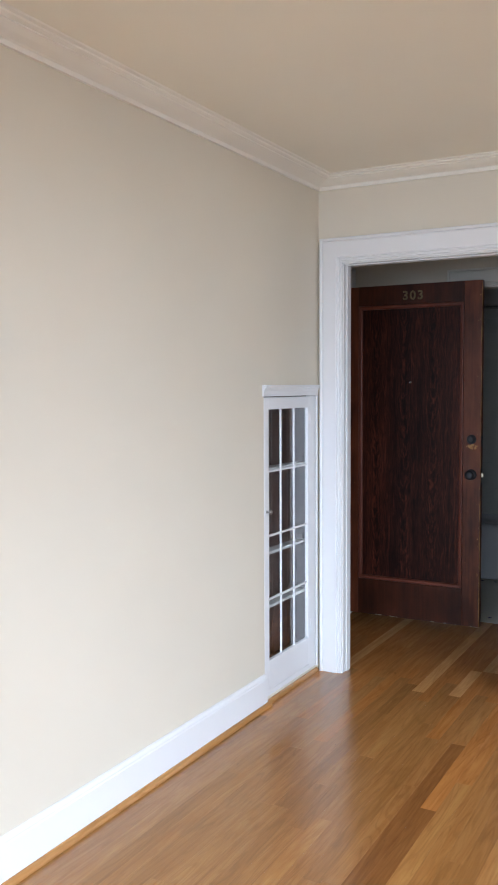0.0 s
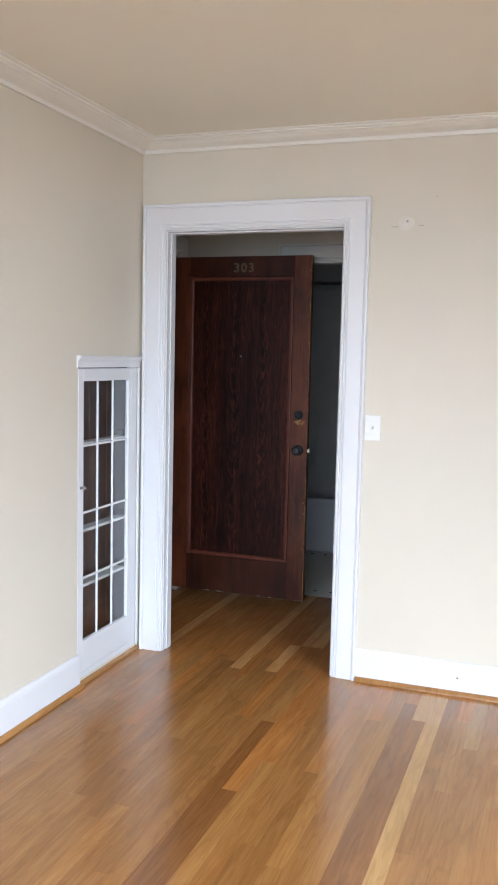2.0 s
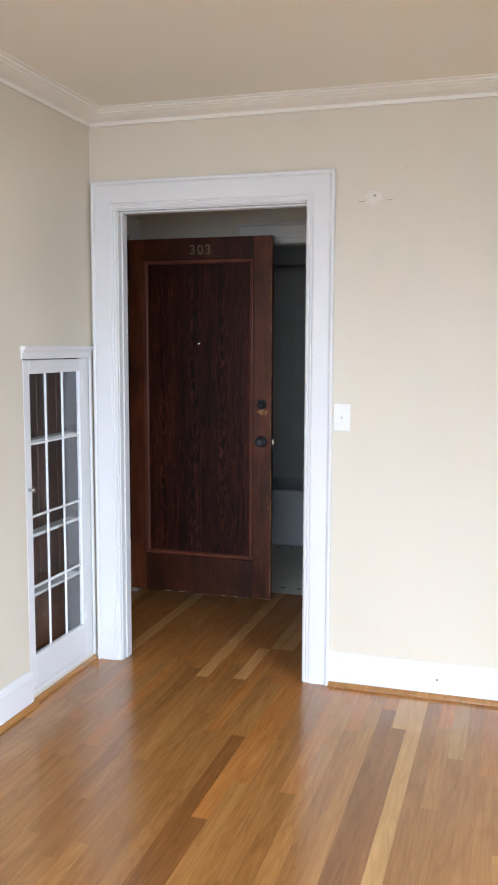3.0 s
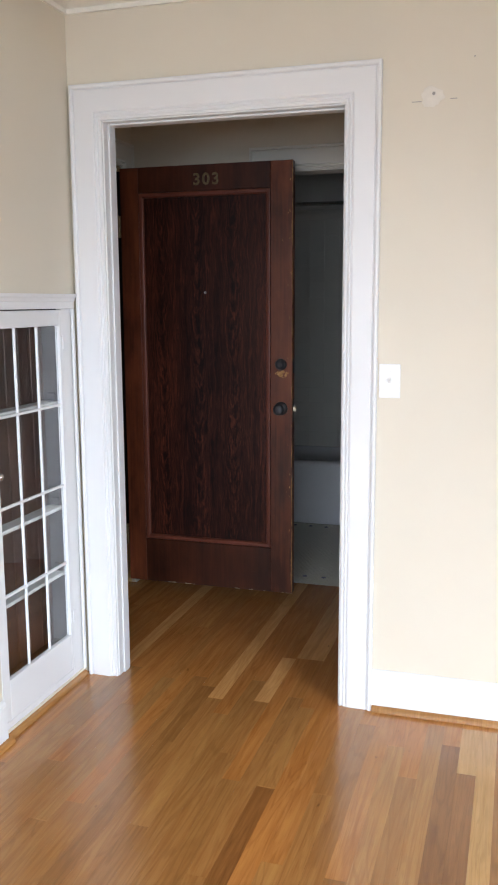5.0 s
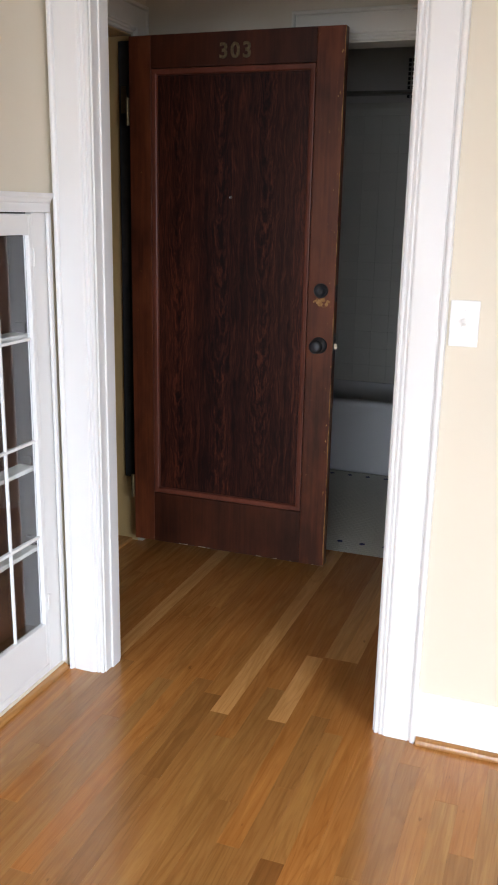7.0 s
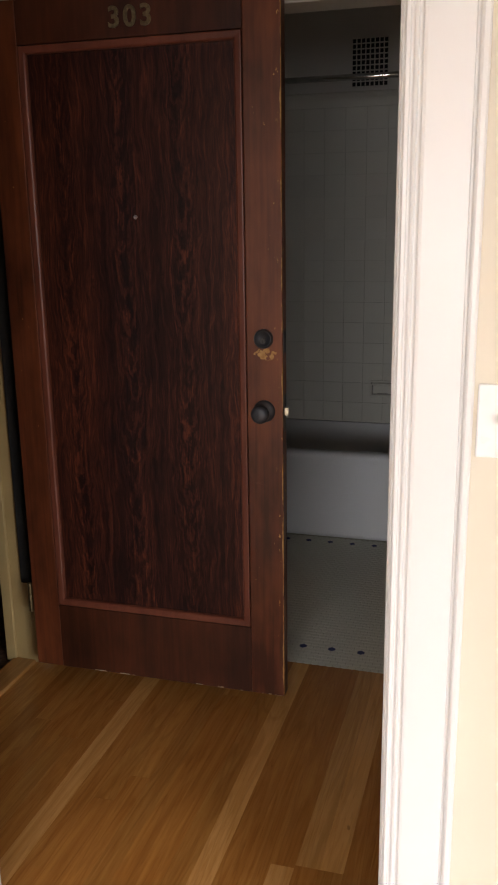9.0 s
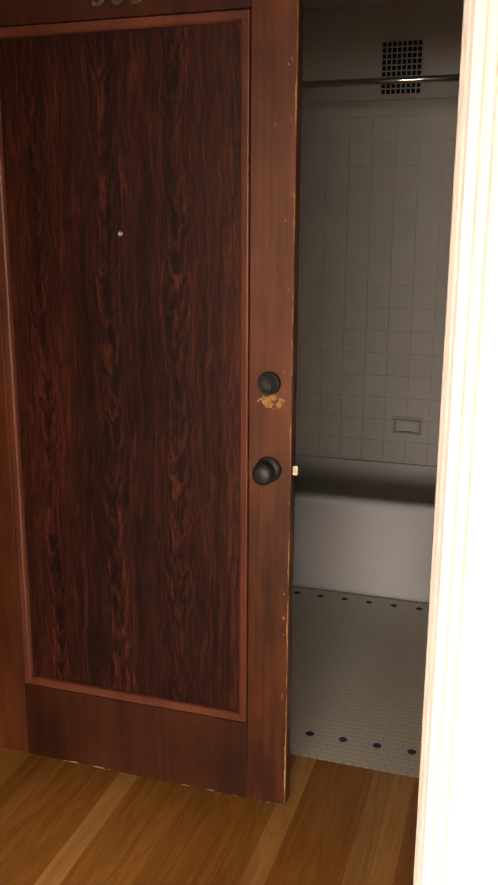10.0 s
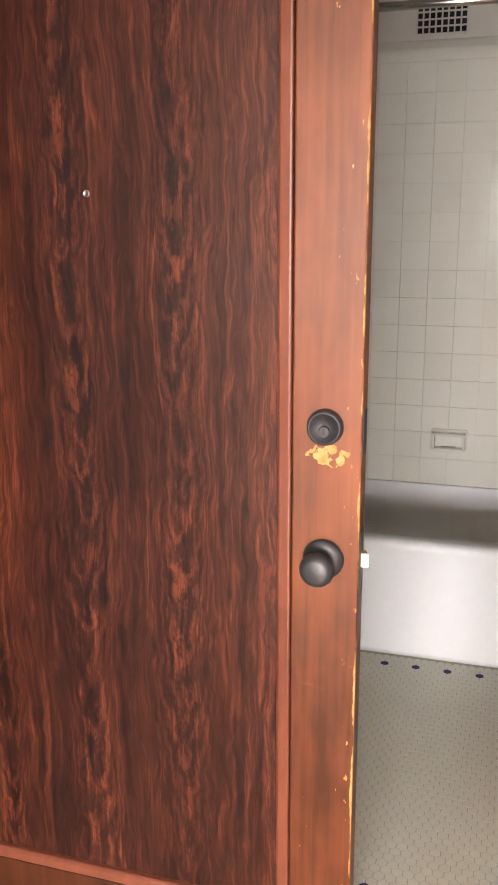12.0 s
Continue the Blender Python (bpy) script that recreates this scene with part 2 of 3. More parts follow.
NICKEL = plain("dull_nickel", (0.45, 0.45, 0.46), 0.25, 1.0)
WHITEPLASTIC = plain("white_plastic", (0.84, 0.84, 0.83), 0.3, spread=0.02)
FILLER = paint("wall_filler", (0.74, 0.70, 0.62), 0.7, 0.06, 0.4, 30)
GREYMARK = plain("grey_mark", (0.35, 0.33, 0.30), 0.6)
TILE = glazed("white_wall_tile", (0.66, 0.645, 0.59), 0.06)
GROUT = paint("wall_grout", (0.66, 0.645, 0.59), 0.8, 0.06, 0.2, 10)
HEX = glazed("white_hex_tile", (0.63, 0.62, 0.55), 0.34)
BLUE = glazed("blue_hex_tile", (0.035, 0.045, 0.13), 0.34)
FLOORGROUT = paint("floor_grout", (0.38, 0.36, 0.30), 0.85, 0.1, 0.3, 20)
ENAMEL = glazed("tub_enamel", (0.74, 0.75, 0.77), 0.26, 0.02)
# near-black that stands in for the unlit depth of small holes
VOID = plain("black_void", (0.012, 0.011, 0.010), 0.9)
GLASS = clear_glass("window_glass")
CARPET = plain("corridor_carpet", (0.09, 0.05, 0.035), 0.95, spread=0.7, scale=45)
CORRIDOR = paint("corridor_wall", (0.45, 0.28, 0.16), 0.7, 0.15)
WAINSCOT = plain("corridor_wainscot", (0.09, 0.05, 0.03), 0.5, spread=0.6, scale=25)
GAP = plain("dark_gap", (0.11, 0.045, 0.016), 0.9)
# black for the shadow between jamb and leaf, not for a seal
GAP_SHADE = plain("painted_gap_shade", (0.010, 0.010, 0.010), 0.7)
GROUND = plain("outside_ground", (0.06, 0.07, 0.04), 0.95, spread=0.5, scale=0.2)


# ---- builders ----
def box(bm, a, b, bevel=0.0, segments=1):
    """Adds a box between two corners, its edges bevelled."""
    lo, hi = [min(p) for p in zip(a, b)], [max(p) for p in zip(a, b)]
    v = [bm.verts.new((x, y, z)) for x in (lo[0], hi[0]) for y in (lo[1], hi[1]) for z in (lo[2], hi[2])]
    faces = [bm.faces.new([v[i] for i in q]) for q in ((0, 1, 3, 2), (4, 6, 7, 5), (0, 4, 5, 1), (2, 3, 7, 6), (0, 2, 6, 4), (1, 5, 7, 3))]
    if bevel:
        edges = list({e for f in faces for e in f.edges})
        bmesh.ops.bevel(bm, geom=edges, offset=bevel, segments=segments, profile=0.5, affect="EDGES")
    return bm


def boxed(a, b, bevel=0.0, segments=1):
    return box(bmesh.new(), a, b, bevel, segments)


def strip(bm, rings, closed=True, caps=True):
    """Skins a row of rings of points that all have the same count."""
    made = [[bm.verts.new(p) for p in ring] for ring in rings]
    n = len(rings[0])
    for r, s in zip(made, made[1:]):
        for i in range(n if closed else n - 1):
            j = (i + 1) % n
            bm.faces.new((r[i], r[j], s[j], s[i]))
    if caps and closed:
        bm.faces.new(made[0][::-1])
        bm.faces.new(made[-1])
    bmesh.ops.recalc_face_normals(bm, faces=bm.faces[:])
    return bm


def turned(profile, steps=24):
    """A body of revolution about z from (radius, height) pairs, its ends closed."""
    rings = [[(r * math.cos(2 * math.pi * i / steps), r * math.sin(2 * math.pi * i / steps), h) for i in range(steps)] for r, h in profile]
    return strip(bmesh.new(), rings)


def moved(bm, m):
    bmesh.ops.transform(bm, matrix=m, verts=bm.verts[:])
    return bm


def mesh_of(name, bm, material, smooth=False):
    me = bpy.data.meshes.new(name)
    bm.to_mesh(me)
    bm.free()
    me.materials.append(material)
    if smooth:
        for f in me.polygons:
            f.use_smooth = True
    return me


def part(name, bm, material, parent=None, label="", smooth=False):
    ob = new(name, mesh_of(name, bm, material, smooth))
    if parent is not None:
        ob.parent = parent
    return tagged(ob, label)


def structure(name, bm, material, label, category):
    return tagged(part(name, bm, material), label, category, kind="structure")


def thing(name, label, category, place=(0, 0, 0), group="", kind=""):
    """An Empty at the base of a thing; its parts are built in world places and hung under it."""
    ob = new(name)
    ob.matrix_world = Matrix.Translation(place)
    return tagged(ob, label, category, group, kind)


def under(name, bm, material, parent, label="", smooth=False):
    """A part given in world places under a parent that may stand elsewhere."""
    ob = part(name, bm, material, parent, label, smooth)
    bpy.context.view_layer.update()
    ob.matrix_parent_inverse = parent.matrix_world.inverted()
    return ob


def wall(bm, axis, near, far, lo, hi, top, openings=()):
    """A wall along x (axis 0) or y (axis 1) between near and far across it, with openings (lo, hi, bottom, top)."""
    def block(a, b, z0, z1):
        if axis == 0:
            box(bm, (a, near, z0), (b, far, z1))
        else:
            box(bm, (near, a, z0), (far, b, z1))
    at = lo
    for a, b, z0, z1 in sorted(openings):
        block(at, a, 0, top)
        if z0 > 0:
            block(a, b, 0, z0)
        block(a, b, z1, top)
        at = b
    block(at, hi, 0, top)
    return bm


# the plan: a living room, an entry hall, a bathroom beyond it and the house's corridor
XW, XE, YS, YN, TOP = -1.688, 2.60, -2.20, 4.095, 2.492
YH = 4.185            # the hall's face of the doorway wall
HX, HY, HE = -1.995, 5.300, 0.25   # hall: west face, north face, east face
BY, BN = 5.420, 7.405  # bathroom: south and north faces
DL, DR, DT = -1.550, -0.686, 2.070   # doorway between room and hall
BL, BR, BT = -1.265, -0.655, 2.046   # bathroom doorway
EL, ER, ET = 4.285, 5.165, 2.085     # entry doorway, in the hall's west wall
BW, BE = -2.00, -0.36                # bathroom's west and east faces

# ---- the setting ----
structure("wall_west", wall(bmesh.new(), 1, XW - 0.12, XW, YS - 0.15, YN + 0.0, TOP + 0.1, [(3.500, 4.070, 0.03, 1.44)]), WALL, "cream painted plaster wall with built-in glazed cabinet", "wall")
structure("wall_north", wall(bmesh.new(), 0, YN, YH, -3.7, XE + 0.15, TOP + 0.1, [(DL - 0.006, DR + 0.006, 0, DT + 0.006)]), WALL, "cream painted wall with a wide doorway to the hall", "wall")
structure("wall_south", wall(bmesh.new(), 0, YS - 0.15, YS, XW, XE, TOP + 0.1, [(-1.45, 1.75, 0.72, 2.18)]), WALL, "cream painted wall with a broad window", "wall")
structure("wall_east", wall(bmesh.new(), 1, XE, XE + 0.15, YS - 0.15, YN, TOP + 0.1, [(-0.25, 1.65, 0.72, 2.18)]), WALL, "cream painted wall with a side window", "wall")
structure("ceiling", boxed((HX - 0.5, YS - 0.15, TOP), (XE + 0.15, YH, TOP + 0.1)), CEIL, "plain off-white plaster ceiling", "ceiling")
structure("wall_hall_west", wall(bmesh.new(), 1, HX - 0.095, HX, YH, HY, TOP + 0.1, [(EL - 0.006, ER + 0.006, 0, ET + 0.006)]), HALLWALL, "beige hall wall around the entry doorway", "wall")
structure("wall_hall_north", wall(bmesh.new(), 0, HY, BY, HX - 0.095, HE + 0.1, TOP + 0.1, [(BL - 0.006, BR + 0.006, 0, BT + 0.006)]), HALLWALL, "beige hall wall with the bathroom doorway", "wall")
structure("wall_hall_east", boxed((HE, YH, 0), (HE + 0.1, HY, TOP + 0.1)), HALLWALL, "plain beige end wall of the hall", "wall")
structure("ceiling_hall", boxed((HX - 0.5, YH, TOP), (HE + 0.1, BY, TOP + 0.1)), CEIL, "plain off-white hall ceiling", "ceiling")
structure("wall_bathroom_north", boxed((BW - 0.1, BN + 0.008, 0), (BE + 0.1, BN + 0.11, TOP + 0.1)), BATHWALL, "painted bathroom wall above white tiles", "wall")
structure("wall_bathroom_west", boxed((BW - 0.1, BY, 0), (BW, BN + 0.008, TOP + 0.1)), BATHWALL, "pale painted bathroom side wall", "wall")
structure("wall_bathroom_east", boxed((BE, BY, 0), (BE + 0.1, BN + 0.008, TOP + 0.1)), BATHWALL, "pale painted bathroom side wall", "wall")
structure("ceiling_bathroom", boxed((BW - 0.1, BY, TOP), (BE + 0.1, BN + 0.11, TOP + 0.1)), BATHWALL, "pale painted bathroom ceiling", "ceiling")
structure("wall_corridor", boxed((-3.6, YH, -0.01), (-3.5, 6.7, 2.6)), CORRIDOR, "dim brown wall across the corridor", "wall")
structure("wall_corridor_south", boxed((-3.5, YH, -0.01), (HX - 0.10, YH + 0.02, 2.6)), CORRIDOR, "dim brown corridor end wall", "wall")
structure("wall_corridor_north", boxed((-3.5, 6.6, -0.01), (HX - 0.0955, 6.7, 2.6)), CORRIDOR, "dim brown corridor end wall", "wall")
structure("wall_corridor_east", wall(bmesh.new(), 1, HX - 0.10, HX - 0.0955, YH, 6.6, 2.5, [(EL - 0.006, ER + 0.006, 0, ET + 0.006)]), CORRIDOR, "dim brown corridor wall beside the entry", "wall")
structure("ceiling_corridor", boxed((-3.6, YH, 2.5), (HX - 0.1, 6.7, 2.62)), CORRIDOR, "dim corridor ceiling", "ceiling")
structure("floor_corridor", boxed((-3.6, YH, -0.05), (HX - 0.10, 6.7, -0.004)), CARPET, "dark patterned corridor carpet", "floor")
structure("wainscot", boxed((-3.5, YH + 0.02, -0.004), (-3.47, 6.6, 1.1), 0.004), WAINSCOT, "dark corridor wainscot boarding", "wall panelling")
structure("ground", boxed((-300, -300, -8.2), (300, 300, -8.0)), GROUND, "dull green ground far below the windows", "ground")


def extrude_profile(profile, a, b, mitre_a=0.0, mitre_b=0.0):
    """A profile of (out, up) pairs along a line from a to b (x, y), out to the right of the way; ends cut at 45 degrees where mitred."""
    way = Vector((b[0] - a[0], b[1] - a[1], 0)).normalized()
    out = Vector((way.y, -way.x, 0))
    A, B = Vector((*a, 0)), Vector((*b, 0))
    return strip(bmesh.new(), [
        [A + out * u + way * (u * mitre_a) + Vector((0, 0, h)) for u, h in profile],
        [B + out * u - way * (u * mitre_b) + Vector((0, 0, h)) for u, h in profile]])


# crown moulding round the living room
CROWN = [(0.0, 2.438), (0.013, 2.438), (0.015, 2.452), (0.011, 2.4545), (0.019, 2.458), (0.030, 2.460), (0.052, 2.465), (0.076, 2.473),
         (0.083, 2.4735), (0.083, 2.478), (0.094, 2.479), (0.101, 2.482), (0.102, 2.487), (0.118, 2.4875), (0.121, 2.4915), (0.0, 2.4915)]
for name, a, b in (("crown_moulding_west", (XW, YS), (XW, YN)), ("crown_moulding_north", (XW, YN), (XE, YN)),
                   ("crown_moulding_east", (XE, YN), (XE, YS)), ("crown_moulding_south", (XE, YS), (XW, YS))):
    structure(name, extrude_profile(CROWN, a, b, 1, 1), CROWNPAINT, "off-white plaster crown moulding under the ceiling", "moulding")

BASE = [(0.0, 0.0), (0.016, 0.0), (0.016, 0.126), (0.0135, 0.131), (0.0135, 0.137), (0.009, 0.146), (0.004, 0.150), (0.0, 0.150)]
QUARTER = [(0.0, 0.0005), (0.017, 0.0005), (0.0165, 0.007), (0.013, 0.014), (0.007, 0.0185), (0.0, 0.020)]
for name, a, b, ma, mb in (("baseboard_west", (XW, YS), (XW, 3.500), 1, 0), ("baseboard_north", (DR + 0.1225, YN), (XE, YN), 0, 1),
                           ("baseboard_east", (XE, YN), (XE, YS), 1, 1), ("baseboard_south", (XE, YS), (XW, YS), 1, 1)):
    structure(name, extrude_profile(BASE, a, b, ma, mb), TRIM, "white painted wooden baseboard along the floor", "baseboard")
for name, a, b, ma, mb in (("shoe_moulding_west", (XW + 0.016, YS + 0.016), (XW + 0.016, 3.515), 1, 0),
                           ("shoe_moulding_north", (DR + 0.126, YN - 0.016), (XE - 0.016, YN - 0.016), 0, 1),
                           ("shoe_moulding_cabinet", (XW - 0.002, 3.517), (XW - 0.002, 4.066), 0, 0)):
    structure(name, extrude_profile(QUARTER, a, b, ma, mb), SHOE, "stained oak quarter-round strip along the floor", "moulding")
structure("baseboard_hall", extrude_profile(BASE, (HX, HY), (BL - 0.1, HY)), TRIM, "white painted hall baseboard behind the door", "baseboard")
structure("baseboard_hall_east", extrude_profile(BASE, (BR + 0.1, HY), (HE, HY)), TRIM, "white painted hall baseboard", "baseboard")

CASING = [(0.0, 0.0), (0.0, 0.011), (0.003, 0.014), (0.008, 0.014), (0.010, 0.0105), (0.013, 0.0105), (0.016, 0.0155), (0.020, 0.0165), (0.0225, 0.013),
          (0.0255, 0.013), (0.029, 0.0185), (0.034, 0.0195), (0.101, 0.0195), (0.103, 0.016), (0.106, 0.016), (0.109, 0.024), (0.113, 0.026), (0.1195, 0.026), (0.1225, 0.023), (0.1225, 0.0)]
CASING = [(0.005 + u * 0.1175 / 0.1225, v) for u, v in CASING]   # set back a little from the lining's edge


def casing(name, label, lo, hi, top, to_world, material, profile=CASING, feet=0.0):
    """Moulded trim round a doorway: two legs and a head with mitred corners. to_world(across, out, up) gives the place."""
    ob = thing(name, label, "door casing", kind="structure")
    legs = ([[to_world(lo - u, v, feet) for u, v in profile], [to_world(lo - u, v, top + u * 1.05) for u, v in profile]],
            [[to_world(hi + u, v, feet) for u, v in profile], [to_world(hi + u, v, top + u * 1.05) for u, v in profile]])
    for rings in legs:
        part("casing_leg", strip(bmesh.new(), rings), material, ob)
    part("casing_head", strip(bmesh.new(), [[to_world(lo - u, v, top + u * 1.05) for u, v in profile], [to_world(hi + u, v, top + u * 1.05) for u, v in profile]]), material, ob)
    return ob


def jamb(parent, lo, hi, top, near, far, axis, material, thick=0.006):
    """The lining of a doorway: two sides and a head."""
    for a, b in ((lo - thick, lo), (hi, hi + thick)):
        p, q = ((a, near, 0), (b, far, top)) if axis == 0 else ((near, a, 0), (far, b, top))
        part("jamb", boxed(p, q, 0.0015), material, parent)
    p, q = ((lo - thick, near, top), (hi + thick, far, top + thick)) if axis == 0 else ((near, lo - thick, top), (far, hi + thick, top + thick))
    part("jamb_head", boxed(p, q, 0.0015), material, parent)


room_casing = casing("door_1", "white painted moulded doorway casing, open to the hall", DL, DR, DT, lambda u, v, z: (u, YN - v, z), TRIM)
jamb(room_casing, DL, DR, DT, YN - 0.003, YH + 0.003, 0, TRIM)
for x0, x1 in ((DL, DL + 0.007), (DR - 0.007, DR)):
    part("stop_bead", boxed((x0, YN + 0.030, 0), (x1, YH - 0.012, DT), 0.003, 2), TRIM, room_casing)
part("stop_bead", boxed((DL + 0.007, YN + 0.030, DT - 0.007), (DR - 0.007, YH - 0.012, DT), 0.003, 2), TRIM, room_casing)
casing("door_casing_hall", "white painted casing on the hall side of the doorway", DL, DR, DT, lambda u, v, z: (u, YH + v, z), HALL_DIMMED_TRIM)
bath_casing = casing("door_2", "white painted moulded casing of the bathroom doorway", BL, BR, BT, lambda u, v, z: (u, HY - v * 0.9, z), HALL_DIMMED_TRIM, [(u * 0.9, v) for u, v in CASING])
jamb(bath_casing, BL, BR, BT, HY - 0.003, BY + 0.003, 0, HALL_DIMMED_TRIM)
entry_casing = casing("door_3", "cream painted casing of the apartment's entry doorway", EL, ER, ET, lambda u, v, z: (HX + v, u, z), HALL_DIMMED_TRIM, [(u * 0.95, v) for u, v in CASING], 0.28)
jamb(entry_casing, EL, ER, ET, HX - 0.135, HX + 0.003, 1, CREAM)
part("door_stop", boxed((HX - 0.128, ER - 0.012, 0), (HX - 0.092, ER, ET), 0.002), CREAM, entry_casing)
# an added black strip: the shadowed gap at the hinges, made solid
part("weatherstrip", boxed((HX - 0.046, ER - 0.014, 0.30), (HX + 0.027, ER - 0.0005, ET - 0.02), 0.002), GAP_SHADE, entry_casing, "black strip painted as the shadowed gap beside the hinges")
part("hinge_leaf", boxed((HX - 0.034, ER - 0.018, 1.80), (HX - 0.010, ER - 0.0142, 1.90), 0.001), BRASS, entry_casing, "old brass hinge leaf")
for y0 in (ER, EL - 0.118):
    part("plinth", boxed((HX, y0, 0), (HX + 0.030, y0 + 0.118, 0.28), 0.003), PLINTHPAINT, entry_casing)
part("threshold", boxed((HX - 0.105, EL, -0.004), (HX - 0.02, ER, 0.012), 0.005, 2), SHOE, entry_casing, "worn oak threshold")


def window(name, axis, wall_in, out, lo, hi, z0, z1):
    """A pair of sash windows in a wall: frame, sill, sashes and panes."""
    ob = thing(name, "white painted wooden sash window with clear glass", "window", kind="structure")
    def bar(label, a, b, za, zb, d0, d1, material=TRIM):
        p, q = ((a, wall_in + out * d0, za), (b, wall_in + out * d1, zb)) if axis == 0 else ((wall_in + out * d0, a, za), (wall_in + out * d1, b, zb))
        return part(label, boxed(p, q, 0.003 if material is TRIM else 0), material, ob)
    w = 0.05
    bar("window_frame", lo, lo + w, z0, z1, 0.02, 0.14)
    bar("window_frame", hi - w, hi, z0, z1, 0.02, 0.14)
    bar("window_frame", lo + w, hi - w, z1 - w, z1, 0.02, 0.14)
    bar("window_sill", lo - 0.06, hi + 0.06, z0 - 0.03, z0 + 0.02, -0.05, 0.14)
    mid, zm = (lo + hi) / 2, (z0 + z1) / 2
    bar("mullion", mid - 0.04, mid + 0.04, z0 + 0.02, z1 - w, 0.03, 0.13)
    for a, b in ((lo + w, mid - 0.04), (mid + 0.04, hi - w)):
        bar("meeting_rail", a, b, zm - 0.02, zm + 0.02, 0.06, 0.10)
        for za, zb in ((z0 + 0.02, zm - 0.02), (zm + 0.02, z1 - w)):
            pane = bar("pane", a, b, za, zb, 0.078, 0.082, GLASS)
            pane.visible_shadow = False
    return ob


window("window_1", 0, YS, -1, -1.45, 1.75, 0.72, 2.18)
window("window_2", 1, XE, 1, -0.25, 1.65, 0.72, 2.18)

# ---- the built-in cabinet ----
cab = thing("built_in_cabinet", "white built-in wall cabinet with a glazed door and narrow shelves", "cabinet", (XW, 3.78, 0))
CX = XW - 0.003       # face of its frame
CD = XW - 0.102       # its back
under("frame_stile", boxed((CX - 0.02, 3.990, 0.0), (CX, 4.069, 1.420), 0.002), TRIM, cab)
under("frame_stile", boxed((CX - 0.02, 3.490, 0.0), (CX - 0.001, 3.5035, 1.420), 0.001), TRIM, cab)
under("bottom_rail", boxed((CX - 0.02, 3.5035, 0.0), (CX - 0.001, 3.990, 0.055), 0.002), TRIM, cab)
CAP = [(0.0, 1.420), (0.007, 1.420), (0.007, 1.444), (0.011, 1.448), (0.014, 1.456), (0.020, 1.462), (0.022, 1.472), (0.0, 1.472)]
under("cap_moulding", extrude_profile(CAP, (XW + 0.0005, 3.488), (XW + 0.0005, 4.069)), TRIM, cab, "moulded white cap")
under("side_bead", boxed((XW + 0.0005, 4.052, 0.03), (XW + 0.010, 4.069, 1.419), 0.003, 2), TRIM, cab)
under("back", boxed((CD - 0.015, 3.48, 0.0), (CD, 4.05, 1.44)), DARKWOOD, cab, "dark brown boarded back")
for i in range(6):
    y0 = 3.51 + i * 0.083
    under("back_board", boxed((CD, y0 + 0.001, 0.05), (CD + 0.006, y0 + 0.081, 1.43), 0.002), DARKWOOD, cab)
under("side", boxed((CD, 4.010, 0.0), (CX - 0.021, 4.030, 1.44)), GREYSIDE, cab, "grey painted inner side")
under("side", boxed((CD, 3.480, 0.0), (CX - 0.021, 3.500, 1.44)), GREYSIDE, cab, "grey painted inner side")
under("top", boxed((CD, 3.500, 1.425), (CX - 0.021, 4.010, 1.44)), DARKWOOD, cab)
under("bottom", boxed((CD, 3.500, 0.03), (CX - 0.021, 4.010, 0.16)), DARKWOOD, cab)
for z in (1.085, 0.690, 0.436):
    under("shelf", boxed((CD + 0.007, 3.501, z - 0.014), (CX - 0.036, 4.009, z), 0.002), SHELFPAINT, cab, "narrow pale shelf")
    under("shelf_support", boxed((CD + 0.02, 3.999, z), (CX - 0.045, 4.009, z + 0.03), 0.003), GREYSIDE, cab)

door = part("door", bmesh.new(), TRIM, cab)
bm = bmesh.new()
D0, D1 = CX - 0.019, CX + 0.002
for a, b in (((3.505, 0.058), (3.552, 1.416)), ((3.972, 0.058), (3.9885, 1.416))):
    box(bm, (D0, a[0], a[1]), (D1, b[0], b[1]), 0.002)
for z0, z1 in ((0.058, 0.197), (1.360, 1.416)):
    box(bm, (D0, 3.552, z0), (D1, 3.972, z1), 0.002)
bm.to_mesh(door.data)
bm.free()
bpy.context.view_layer.update()
door.matrix_parent_inverse = cab.matrix_world.inverted()


def sub(name, bm, material, parent, label="", smooth=False):
    ob = part(name, bm, material, parent, label, smooth)
    bpy.context.view_layer.update()
    ob.matrix_parent_inverse = parent.matrix_world.inverted()
    return ob


YB, ZB = [3.552, 3.691, 3.831, 3.972], [0.197, 0.480, 0.776, 1.075, 1.360]
for y in YB[1:-1]:
    sub("muntin", boxed((D0 + 0.004, y - 0.0038, 0.197), (D1 - 0.007, y + 0.0038, 1.360), 0.001), TRIM, door)
for z in ZB[1:-1]:
    for a, b in zip(YB, YB[1:]):
        sub("muntin", boxed((D0 + 0.004, a + (0.0038 if a > 3.6 else 0), z - 0.0045), (D1 - 0.006, b - (0.0038 if b < 3.9 else 0), z + 0.0045), 0.001), TRIM, door)
for a, b in zip(YB, YB[1:]):
    for c, d in zip(ZB, ZB[1:]):
        pane = sub("pane", boxed((D0 + 0.008, a + 0.003, c + 0.003), (D0 + 0.0105, b - 0.003, d - 0.003)), GLASS, door, "clear glass")
        pane.visible_shadow = False
KNOB = [(0.0005, 0.0), (0.007, 0.0), (0.007, 0.004), (0.004, 0.007), (0.004, 0.012), (0.009, 0.016), (0.0115, 0.021), (0.010, 0.026), (0.0045, 0.0295), (0.0005, 0.030)]
sub("door_knob", moved(turned(KNOB, 16), pose(D1, 3.527, 0.894, 0, 90, 0)), NICKEL, door, "small dull metal knob", True)
